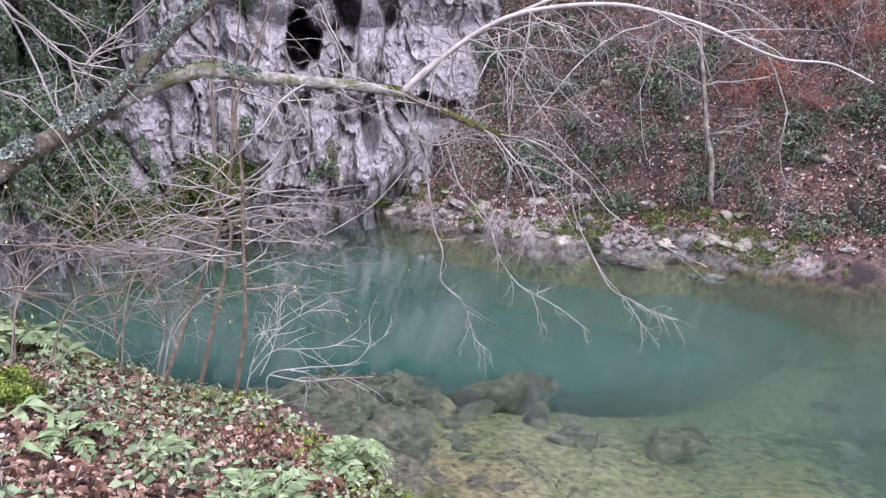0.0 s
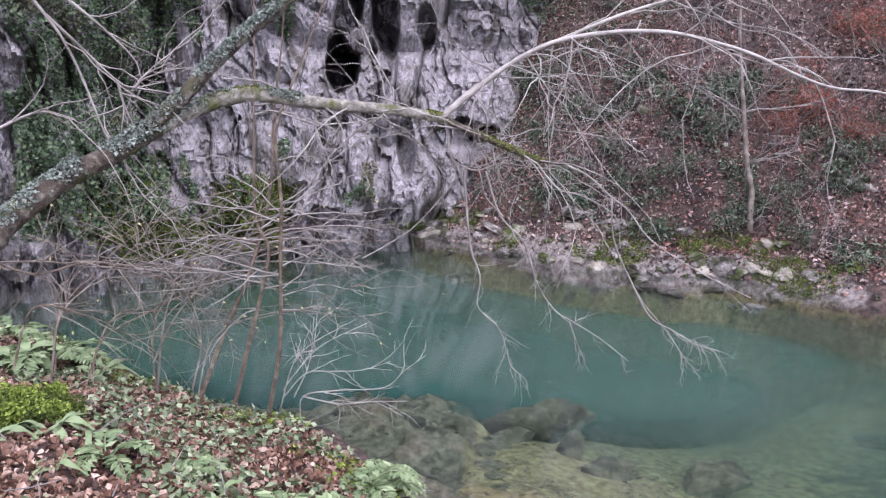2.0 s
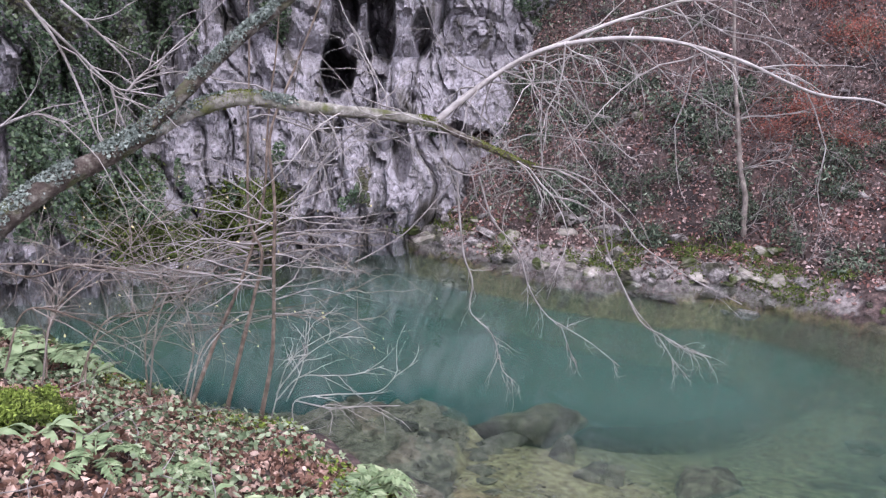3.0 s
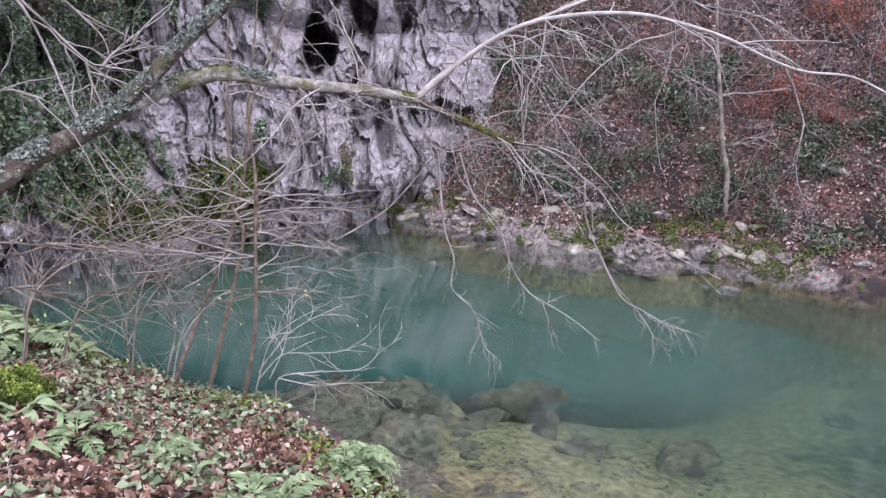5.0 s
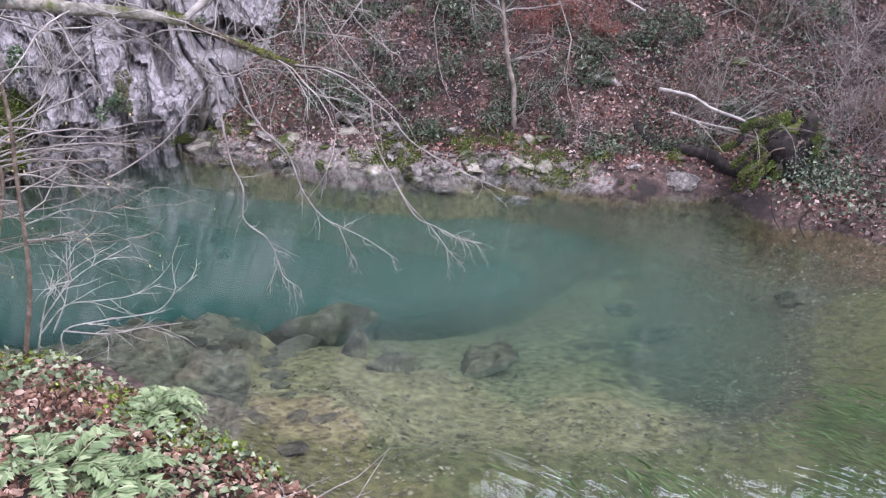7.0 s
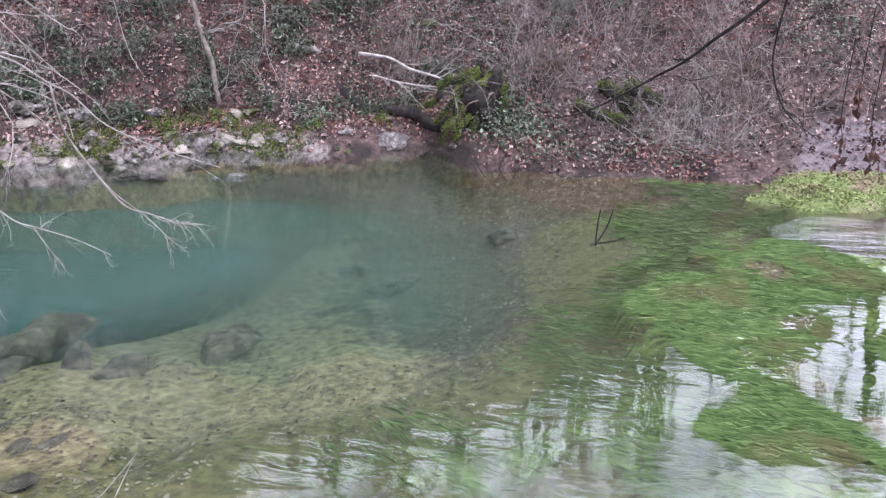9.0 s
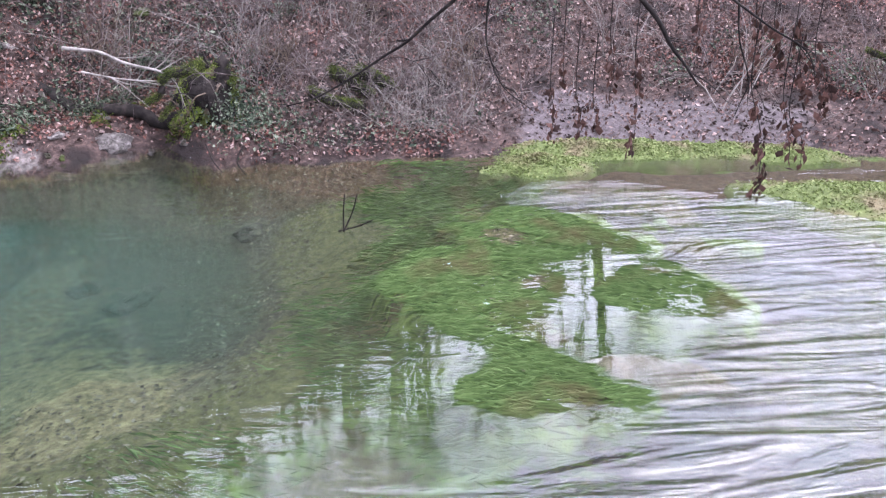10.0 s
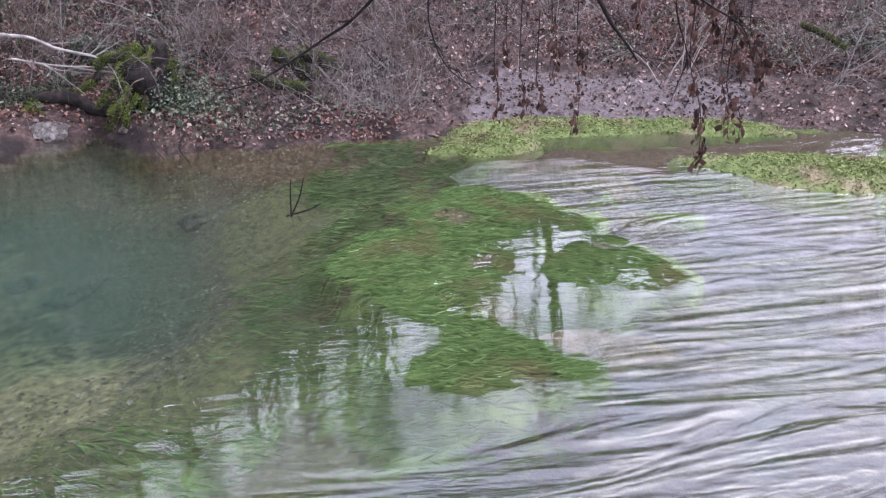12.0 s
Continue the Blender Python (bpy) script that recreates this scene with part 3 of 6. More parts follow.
# where the swift current runs
RUSH = np.array([(1.2, 2.2), (1.92, 1.79), (2.33, 1.3), (2.91, 0.78), (3.34, 0.72), (3.74, 0.88), (4.68, 0.58), (4.95, 0.9), (5.35, 1.5), (5.6, 2.2), (5.8, 2.8), (6.3, 2.6), (6.7, 1.5), (6.8, 0.9), (7.0, 0.2), (7.1, -0.6), (7.6, -2), (8.5, -9), (1, -9)])
WEED_EDGE = np.array([(6.2, 4.2), (5.0, 3.9), (4.3, 3.6), (3.2, 2.8), (2.4, 2.65), (1.2, 2.6), (-2, 2.6), (-2, -9), (12, -9), (12, 4.2)])


def weed_share(x, y):
    """How thick the combed weed grows on the bed, and the olive film that fades out from it into the pool."""
    d = shore_distance(x, y, WEED_EDGE)
    w = smooth(0.35, -0.55, d + 0.5 * fbm(x * 1.1, y * 1.1, 31, 3)) * smooth(-0.55, 0.1, fbm(x * 1.6, y * 1.6, 37, 3) + 0.5)
    return w, 0.95 * smooth(1.3, 0.2, d + 0.5 * fbm(x * 0.8, y * 0.8, 33, 4)), smooth(1.0, 2.7, x - 0.25 * y + 0.5 * fbm(x * 0.8, y * 0.8, 35, 4))


ANG = spread_angles()
RAD = np.concatenate([[0.3], np.geomspace(0.6, 45, 330), np.geomspace(50, 1500, 14)])
rr, aa = np.meshgrid(RAD, ANG, indexing="ij")
gx, gy = rr * np.sin(aa), rr * np.cos(aa)
gz, gs = land(gx, gy)
ground_shape = Shape()
gf = grid_faces(len(RAD), len(ANG), True)[:, ::-1]
ground_shape.add(np.stack([gx, gy, gz], -1), gf)
middle = ground_shape.n
ground_shape.add([[0, 0, float(gz[0].mean())]], np.stack([np.arange(len(ANG)), np.roll(np.arange(len(ANG)), -1), np.full(len(ANG), middle)], 1)[:, ::-1] - middle)
ground = new("ground", ground_shape.data("ground", M_LAND))
# shares of the sorts of ground, read by the material
turn_ = np.degrees(np.arctan2(gx, gy))
bed_ = smooth(0.0, -0.12, gs)
pale_ = (1 - bed_) * smooth(0.6, 0.1, gs) * smooth(33, 27, turn_) * smooth(-0.8, 0.0, gx) * (gy > 4.5)
mud_ = (1 - bed_) * smooth(1.5, 0.9, gs) * smooth(62, 67, turn_) * smooth(88, 80, turn_) * (gx > 6)
weed_, algae_, olive_ = (bed_ * q for q in weed_share(gx, gy))
weed_ = weed_ * (0.45 + 0.55 * smooth(2.0, 3.2, gx))
rush_ = bed_ * 0.9 * smooth(0.3, 0.0, shore_distance(gx, gy, RUSH) + 0.3 * fbm(gx * 2, gy * 2, 51, 3)) * smooth(-0.05, -0.09, gz)
brown_ = bed_ * np.maximum(smooth(0.35, 0.0, shore_distance(gx, gy, BACKWATER) + 0.15 * fbm(gx * 3, gy * 3, 5, 2)), smooth(-1.0, -0.3, gs) * smooth(36, 44, turn_) * smooth(68, 60, turn_))
ledge_ = bed_ * smooth(0.1, -0.1, shore_distance(gx, gy, LEDGE))
for name_, share_ in (("pale", pale_), ("mud", mud_), ("bed", bed_), ("brown", brown_), ("olive", olive_), ("algae", algae_), ("weed", weed_), ("rush", rush_), ("ledge", ledge_)):
    ground.data.attributes.new(name_, "FLOAT", "POINT").data.foreach_set("value", np.append(share_.ravel(), 0).astype(np.float32))
tagged(ground, "leaf-strewn earth banks running down to a spring pool", "ground", kind="structure")

# water: a surface, and the milky blue-green body below it in sheets
water = thing("water", "clear turquoise spring water, rippling where it flows out", "water", kind="structure")


def sheet(z):
    """A flat sheet over the pond at depth z, a little wider than the edge."""
    n, m = 176, 158
    xs, ys = np.meshgrid(np.linspace(-7, 12, m), np.linspace(-9, 12, n), indexing="xy")
    f = grid_faces(n, m)
    f = f[(shore_distance(xs, ys).ravel()[f] < 0.3).any(1)]
    return Shape().add(np.stack([xs, ys, np.full(xs.shape, z)], -1), f)


surface = part("surface", sheet(0.0), M_WATER, water)
co = np.zeros(len(surface.data.vertices) * 3, np.float32)
surface.data.vertices.foreach_get("co", co)
co = co.reshape(-1, 3)
surface.data.attributes.new("current", "FLOAT", "POINT").data.foreach_set("value", smooth(0.18, -0.2, shore_distance(co[:, 0], co[:, 1], RUSH) + 0.2 * fbm(co[:, 0] * 1.5, co[:, 1] * 1.5, 3, 3)).astype(np.float32))
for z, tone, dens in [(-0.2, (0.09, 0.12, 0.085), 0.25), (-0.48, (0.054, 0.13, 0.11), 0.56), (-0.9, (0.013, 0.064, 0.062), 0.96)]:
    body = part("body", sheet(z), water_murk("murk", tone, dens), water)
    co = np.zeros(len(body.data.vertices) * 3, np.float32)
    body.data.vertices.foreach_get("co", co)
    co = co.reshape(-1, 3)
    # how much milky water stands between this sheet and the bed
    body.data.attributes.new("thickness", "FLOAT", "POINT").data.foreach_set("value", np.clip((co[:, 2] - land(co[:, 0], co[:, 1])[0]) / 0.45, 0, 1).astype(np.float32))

# ================= the cliff =================
CL_AZ, CL_R = [-75, -50, -38, -29, -21, -16, -9.5, -3.5, 0, 4, 9, 14, 20], [10, 9.3, 9.0, 8.85, 9.05, 9.4, 10.05, 10.6, 10.9, 11.5, 12.9, 15, 19]
# hollows: turn, height, half width, half height, depth
HOLLOWS = [(-7.2, 2.32, 0.2, 0.5, 3.0), (-6.7, 3.1, 0.2, 0.6, 1.3), (-5.6, 3.6, 0.4, 0.5, 1.2), (-4.0, 3.3, 0.17, 0.75, 1.6), (-5.2, 2.5, 0.3, 0.9, 0.4), (-1.2, 2.9, 0.16, 0.5, 0.6), (-2.7, 1.25, 0.12, 0.4, 0.45), (-20.5, 1.9, 0.16, 0.5, 0.5), (-5.6, 1.55, 0.45, 0.16, 0.3),
           (1.6, 1.35, 0.55, 0.22, 0.6), (-9.0, 0.3, 0.8, 0.15, 0.3)]


def cliff_point(az, z):
    """Places on the cliff for a turn in degrees and a height."""
    az, z = np.asarray(az, float), np.asarray(z, float)
    r0 = np.interp(az, CL_AZ, CL_R)
    u = np.radians(az) * 10
    lean = u + 0.1 * z + 0.35 * fbm(u * 0.8, z * 0.6, 8, 3)
    seam = lambda f, g, k, p: (1 - np.abs(vnoise(lean * f, z * g, k))) ** p
    d = 0.1 * z + 0.4 * fbm(lean * 0.6, z * 0.18, 1, 4) + 0.55 * seam(1.15, 0.2, 2, 8) + 0.3 * seam(2.7, 0.5, 6, 8) - 0.25
    d = d + 0.08 * fbm(u * 3.0, z * 1.6, 3, 5, 0.55) + 0.2 * seam(4.5, 0.8, 4, 10) + 0.035 * seam(9, 3.2, 5, 9) + 0.018 * seam(19, 7, 7, 6) + 0.008 * vnoise(u * 40, z * 34, 5)
    wob = lean + 0.15 * fbm(u * 5, z * 5, 11, 3)
    up = z + 0.9 * fbm(u * 0.5, z * 0.4, 15, 4) + 0.15 * fbm(u * 4, z * 4, 16, 2)
    d = d + 0.22 * blocks(wob * 1.5, up * 0.35, 2) + 0.08 * blocks(wob * 4.0, up * 1.4, 7) + 0.032 * blocks(wob * 9.0, up * 4.0, 12) + 0.012 * blocks(wob * 20, up * 10, 17)
    d = d + 0.3 * smooth(0.5, 0.0, z)
    for a, h, w, t, depth in HOLLOWS:
        q = ((np.radians(az - a) * r0) / w) ** 2 + ((z - h) / t) ** 2 + 0.7 * fbm(u * 3.5, z * 2.2, a, 4)
        d = d + depth * smooth(1.15, 0.7, q)
    r = r0 + d
    a = np.radians(az)
    return np.stack([r * np.sin(a), r * np.cos(a), z], -1)


ca = np.concatenate([np.arange(-75, -32, 0.3), np.arange(-32, 8, 0.08), np.arange(8, 20, 0.25)])
cz = np.concatenate([np.arange(-1.2, 0, 0.1), np.arange(0, 4.4, 0.03), np.arange(4.4, 4.6, 0.1), np.arange(4.6, 16, 0.2)])
cA, cZ = np.meshgrid(ca, cz, indexing="xy")
cliff = new("cliff", Shape().add(cliff_point(cA, cZ), grid_faces(len(cz), len(ca))).data("cliff", M_ROCK, True))
tagged(cliff, "pale grey fluted limestone cliff with dark hollows and ivy", "cliff", kind="structure")

# ================= shapes that come more than once =================
def ground_at(x, y, lift=0.0):
    z, s = lie(np.asarray(x, float), np.asarray(y, float))
    return np.stack([np.asarray(x, float), np.asarray(y, float), z + lift], -1)


def ground_normal(x, y):
    e = 0.08
    gx_ = (lie(x + e, y)[0] - lie(x - e, y)[0]) / (2 * e)
    gy_ = (lie(x, y + e)[0] - lie(x, y - e)[0]) / (2 * e)
    n = np.stack([-gx_, -gy_, np.ones_like(gx_)], -1)
    return n / np.linalg.norm(n, axis=-1, keepdims=True)


def polar(r, az):
    a = np.radians(az)
    return r * np.sin(a), r * np.cos(a)


def scatter(count, az, dist, keep, rng):
    """Random places on the land between two turns and two distances that keep(x, y, s) accepts."""
    a = rng.uniform(az[0], az[1], count)
    r = np.sqrt(rng.uniform(dist[0] ** 2, dist[1] ** 2, count))
    x, y = polar(r, a)
    d, ok = np.zeros(count), on_net(x, y)
    d[ok] = net(NET_D, x[ok], y[ok])
    if not ok.all():
        d[~ok] = shore_distance(x[~ok], y[~ok])
    ok = keep(x, y, d)
    return x[ok], y[ok]


def rock(shape, size, rng, centre=(0, 0, 0), rough=0.35, n=12):
    """An angular boulder."""
    th, ph = np.meshgrid(np.linspace(0.02, np.pi - 0.02, n), np.linspace(0, 2 * np.pi, n * 2, endpoint=False), indexing="ij")
    d = np.stack([np.sin(th) * np.cos(ph), np.sin(th) * np.sin(ph), np.cos(th)], -1)
    o = rng.uniform(0, 30)
    r = 1 + rough * fbm(d[..., 0] * 1.3 + o, d[..., 1] * 1.3, d[..., 2] * 1.3, 3)
    for _ in range(13):
        cut = unit(rng.normal(0, 1, 3))
        lim = rng.uniform(0.5, 0.85)
        r = np.minimum(r, lim / np.maximum((d * cut).sum(-1), 0.05))
    r = r + 0.05 * fbm(d[..., 0] * 5 + o, d[..., 1] * 5, d[..., 2] * 5, 2)
    shape.add((d * r[..., None] * np.asarray(size)).reshape(-1, 3) + np.asarray(centre), grid_faces(n, n * 2, True)[:, ::-1])
    return shape


def tufts(shape, centres, out, spread, size, rng):
    """Moss: a dense coat of tiny pointed leaflets round the given places."""
    c, o = np.asarray(centres, float), np.asarray(out, float)
    return leaves(shape, c + rng.normal(0, 1, c.shape) * spread, o + rng.normal(0, 0.3, o.shape), np.full(len(c), size), rng, 0.7, 0.45, 0.6)


def feather_frond(length, rng, pairs=22, droop=0.6, lift=0.9):
    """A fern frond with leaflets both sides of a bent midrib, growing along +x."""
    sh = Shape()
    t = np.linspace(0, 1, 14)
    line = np.stack([length * t * (1 - 0.15 * t), 0.04 * length * np.sin(t * 3 + rng.uniform(0, 6)), length * (lift * t - (lift * 0.55 + droop) * t ** 2)], -1)
    tube(sh, line, np.linspace(0.004, 0.0012, 14), 4)
    k = np.linspace(0.16, 0.99, pairs)
    pos = np.stack([np.interp(k, t, line[:, i]) for i in range(3)], -1)
    tan = np.gradient(pos, axis=0)
    tan /= np.linalg.norm(tan, axis=1, keepdims=True)
    up = np.array([0, 0, 1.0])
    for sign in (-1, 1):
        side = np.cross(tan, up) * sign
        side /= np.linalg.norm(side, axis=1, keepdims=True)
        size = length * 0.2 * np.sin(np.pi * np.clip(0.12 + 0.86 * k, 0, 1)) + 0.01
        way = side * 0.9 + tan * 0.35 + np.array([0, 0, -0.12])
        nrm = np.cross(way, tan * sign)
        nrm *= np.sign(nrm[:, 2:3])
        leaves(sh, pos + way * size[:, None] * 0.5, nrm, size, rng, 0.08, 0.34, 0.1, way)
    return sh


def strap_frond(length, rng, width=0.05):
    """An undivided, wavy, strap-shaped fern leaf along +x."""
    sh, n = Shape(), 14
    t = np.linspace(0, 1, n)
    w = width * np.sin(np.pi * np.clip(0.06 + 0.92 * t, 0, 1)) ** 0.55
    z = length * (0.75 * t - rng.uniform(0.75, 1.2) * t ** 2)
    y0 = length * 0.12 * np.sin(t * 2.5 + rng.uniform(0, 6))
    cols = []
    for q in (-1, -0.5, 0, 0.5, 1):
        ripple = 0.008 * abs(q) * np.sin(t * 11 + q * 2 + rng.uniform(0, 1))
        cols.append(np.stack([length * t * (1 - 0.12 * t), y0 + q * w, z + 0.2 * w * abs(q) + ripple], -1))
    sh.add(np.stack(cols, 1).reshape(-1, 3), grid_faces(n, 5))
    return sh


def fern(kind_of, count, length, label, at, rng, mat=None):
    ob = thing("fern", label, "fern", "ferns on the near bank", at=at)
    for k in range(count):
        sh = feather_frond(length * rng.uniform(0.7, 1.1), rng) if kind_of == "feather" else strap_frond(length * rng.uniform(0.6, 1.1), rng, length * 0.075)
        fr = part("frond", sh, mat or M_FERN, ob)
        fr.rotation_euler = (rng.uniform(-0.2, 0.2), rng.uniform(-0.35, 0.25), k * 2 * math.pi / count + rng.uniform(-0.3, 0.3))
    return ob


# ================= the leaning tree over the pool =================
rng = np.random.default_rng(11)
leaning_tree = thing("leaning_tree", "leaning bare tree with lichen and moss, arching over the pool", "tree", at=(0, 0, 0))
BOUGH = [(-1.62, 2.52, 1.62), (-1.55, 2.61, 1.69), (-1.39, 2.73, 1.83), (-1.23, 2.84, 1.92), (-1.09, 2.94, 2.01), (-0.97, 3.05, 2.08), (-0.79, 3.16, 2.13), (-0.61, 3.26, 2.10), (-0.40, 3.36, 2.07), (-0.21, 3.43, 2.05), (0.00, 3.50, 2.01)]
TRUNK = [(-3.3, 1.7, 0.75), (-2.9, 1.95, 1.0), (-2.3, 2.3, 1.3)] + BOUGH[:5]
LIMB = [(-1.11, 2.90, 2.01), (-0.98, 2.97, 2.14), (-0.88, 3.02, 2.25), (-0.76, 3.08, 2.37), (-0.63, 3.14, 2.48), (-0.50, 3.19, 2.60), (-0.32, 3.23, 2.80)]
part("trunk", tube(Shape(), curve(TRUNK, 130), np.linspace(0.064, 0.034, 130), 16, 0.07), M_BARK, leaning_tree)
part("limb", tube(Shape(), curve(LIMB, 40), np.linspace(0.03, 0.024, 40), 10, 0.08), M_BARK, leaning_tree, "lichen-grey upper limb")
part("bough", tube(Shape(), curve(BOUGH[4:], 50), np.concatenate([np.linspace(0.036, 0.026, 30), np.linspace(0.026, 0.022, 20)]), 12, 0.08), M_BOUGH, leaning_tree)
WHIPS = [[(0.00, 3.50, 2.01), (0.12, 3.50, 2.11), (0.29, 3.49, 2.24), (0.49, 3.47, 2.34), (0.73, 3.43, 2.38), (0.96, 3.40, 2.38), (1.15, 3.37, 2.34), (1.33, 3.33, 2.28), (1.53, 3.32, 2.19), (1.69, 3.33, 2.14), (1.89, 3.32, 2.12), (2.07, 3.30, 2.04)],
         [(0.00, 3.50, 2.02), (0.16, 3.53, 2.15), (0.37, 3.54, 2.28), (0.57, 3.54, 2.37), (0.80, 3.55, 2.46), (1.03, 3.58, 2.53), (1.28, 3.59, 2.60), (1.59, 3.56, 2.67)]]
for k, w in enumerate(WHIPS):
    part("whip", tube(Shape(), curve(w, 60), np.linspace(0.0125, 0.0045, 60), 7, 0.04), M_PALE, leaning_tree, "long pale arching shoot")
SPUR = [(0.00, 3.50, 2.01), (0.17, 3.51, 1.93), (0.31, 3.51, 1.87), (0.43, 3.51, 1.82), (0.56, 3.51, 1.80)]
part("spur", tube(Shape(), curve(SPUR, 24), np.linspace(0.017, 0.009, 24), 8, 0.1), M_BARK, leaning_tree)
moss_on = Shape()
for line, r0, r1, f0, f1, count in ((BOUGH[4:], 0.036, 0.025, 0.15, 0.5, 1500), (BOUGH[4:], 0.036, 0.026, 0.94, 1.0, 700), (SPUR, 0.018, 0.012, 0.2, 0.85, 1500), (LIMB, 0.03, 0.028, 0.0, 0.15, 300)):
    c = curve(line, 300)
    q = np.clip(f0 + (f1 - f0) * rng.beta(1.6, 1.6, count), 0, 1)
    i = (q * 299).astype(int)
    o = rng.normal(0, 1, (count, 3)) + np.array([0, 0, 1.0])
    o /= np.linalg.norm(o, axis=1, keepdims=True)
    tufts(moss_on, c[i] + o * (r0 + (r1 - r0) * q)[:, None] * 1.03, o, 0.002, 0.009, rng)
part("moss", moss_on, material("branch_moss", [(0.04, 0.05, 0.01), (0.1, 0.115, 0.022), (0.2, 0.21, 0.05)], 8, rough=0.95, bump=0, island=0.5), leaning_tree, "yellow-green moss cushions")["kind"] = "stuff"
M_LICHEN = material("lichen", [(0.07, 0.085, 0.072), (0.14, 0.165, 0.14), (0.25, 0.28, 0.24)], 9, rough=0.9, bump=0, island=0.7)
lich = Shape()
for line, rad, count in ((TRUNK, 0.047, 15000), (LIMB, 0.028, 13000), (BOUGH[4:8], 0.034, 3500)):
    c = curve(line, 200)
    i = rng.integers(0, 200, count)
    off = rng.normal(0, 1, (count, 3))
    off[:, 2] = np.abs(off[:, 2]) * 1.1
    off /= np.linalg.norm(off, axis=1, keepdims=True)
    q = c[i] + off * rad * 1.02
    keep = fbm(q[:, 0] * 11, q[:, 1] * 11, q[:, 2] * 11, 3) + 0.45 * off[:, 2] > 0.15
    leaves(lich, q[keep], off[keep], 0.006 + 0.011 * rng.random(keep.sum()), rng, 0.9, 0.9, 0.9)
part("lichen", lich, M_LICHEN, leaning_tree, "pale grey-green lichen tufts")["kind"] = "stuff"
HANG = [[(0.56, 3.51, 1.80), (0.68, 3.51, 1.74), (0.78, 3.51, 1.65), (0.87, 3.51, 1.58), (0.97, 3.50, 1.45), (1.11, 3.49, 1.35), (1.27, 3.45, 1.26), (1.44, 3.41, 1.18)],
        [(0.79, 3.51, 1.65), (0.81, 3.53, 1.45), (0.88, 3.53, 1.28), (0.97, 3.52, 1.12), (1.09, 3.50, 0.98), (1.17, 3.49, 0.86), (1.23, 3.49, 0.79)],
        [(0.87, 3.49, 1.29), (0.99, 3.49, 1.07), (1.10, 3.48, 1.00), (1.22, 3.47, 0.93), (1.33, 3.45, 0.90)],
        [(0.20, 3.49, 1.77), (0.27, 3.50, 1.56), (0.39, 3.51, 1.42), (0.45, 3.51, 1.23), (0.54, 3.52, 1.09), (0.63, 3.52, 1.03), (0.76, 3.51, 0.95), (0.90, 3.49, 0.84)],
        [(0.10, 3.50, 1.77), (0.12, 3.51, 1.51), (0.14, 3.53, 1.37), (0.18, 3.54, 1.25), (0.17, 3.55, 1.10), (0.27, 3.56, 0.99), (0.31, 3.57, 0.86), (0.25, 3.59, 0.71)],
        [(0.31, 3.49, 0.90), (0.33, 3.48, 0.82), (0.39, 3.48, 0.76)],
        [(0.01, 3.50, 2.00), (0.03, 3.50, 1.90), (0.06, 3.50, 1.78)],
        [(0.04, 3.50, 1.82), (0.15, 3.52, 1.77), (0.28, 3.54, 1.80), (0.41, 3.55, 1.78), (0.53, 3.56, 1.77)],
        [(0.43, 3.52, 1.81), (0.53, 3.52, 1.69), (0.67, 3.51, 1.64), (0.81, 3.50, 1.55), (0.84, 3.50, 1.40)],
        [(-0.38, 3.48, 1.36), (-0.25, 3.49, 1.43), (-0.12, 3.50, 1.52), (0.04, 3.50, 1.70), (0.10, 3.50, 1.77)],
        [(0.49, 3.47, 2.34), (0.48, 3.50, 2.16), (0.49, 3.53, 1.90), (0.51, 3.56, 1.77)],
        [(0.60, 3.55, 2.36), (0.67, 3.56, 2.18), (0.74, 3.58, 2.01), (0.89, 3.57, 1.87), (0.94, 3.58, 1.84)],
        [(0.55, 3.56, 2.36), (0.59, 3.59, 2.23), (0.70, 3.60, 2.08), (0.83, 3.61, 2.03)],
        [(0.62, 3.55, 1.02), (0.67, 3.59, 0.89), (0.72, 3.63, 0.78)],
        [(1.22, 3.70, 2.51), (1.37, 3.65, 2.41), (1.53, 3.59, 2.36), (1.65, 3.53, 2.18)],
        [(1.08, 3.75, 2.54), (1.32, 3.67, 2.44), (1.57, 3.57, 2.38), (1.75, 3.49, 2.26)],
        [(0.28, 3.49, 1.56), (0.20, 3.53, 1.65), (0.17, 3.56, 1.77), (0.08, 3.60, 1.92)]]
for k, h in enumerate(HANG):
    sh = Shape()
    c = curve(h, 30)
    r0 = 0.0052 if k < 5 else 0.0036
    tube(sh, c, np.linspace(r0, 0.0025, 30), 5)
    for _ in range(15 if k in (0, 1, 2, 3, 4) else 5):
        i = rng.integers(8, 29)
        d = unit(c[min(i + 1, 29)] - c[i - 1])
        twig(sh, c[i], d + rng.normal(0, 0.45, 3), rng.uniform(0.06, 0.22), 0.0019, rng, 2, 0.5, 0.6, 3, 0.6, 4, 7)
    part("twig", sh, M_TWIG, leaning_tree)
for k in range(70):
    # fine side shoots drooping from the pale shoots and the spur
    src = curve((WHIPS[0], WHIPS[1], SPUR, BOUGH[7:])[(0, 0, 1, 2, 3)[k % 5]], 60)
    i = rng.integers(6, 50)
    sh = Shape()
    twig(sh, src[i], (rng.normal(0.25, 0.5), rng.normal(0.2, 0.5), rng.uniform(-0.6, 0.5)), rng.uniform(0.35, 0.85), 0.004, rng, 3, rng.uniform(0.2, 1.1), 0.4, 4, 0.55, 4, 9)
    part("twig", sh, M_PALE if k % 3 else M_TWIG, leaning_tree)
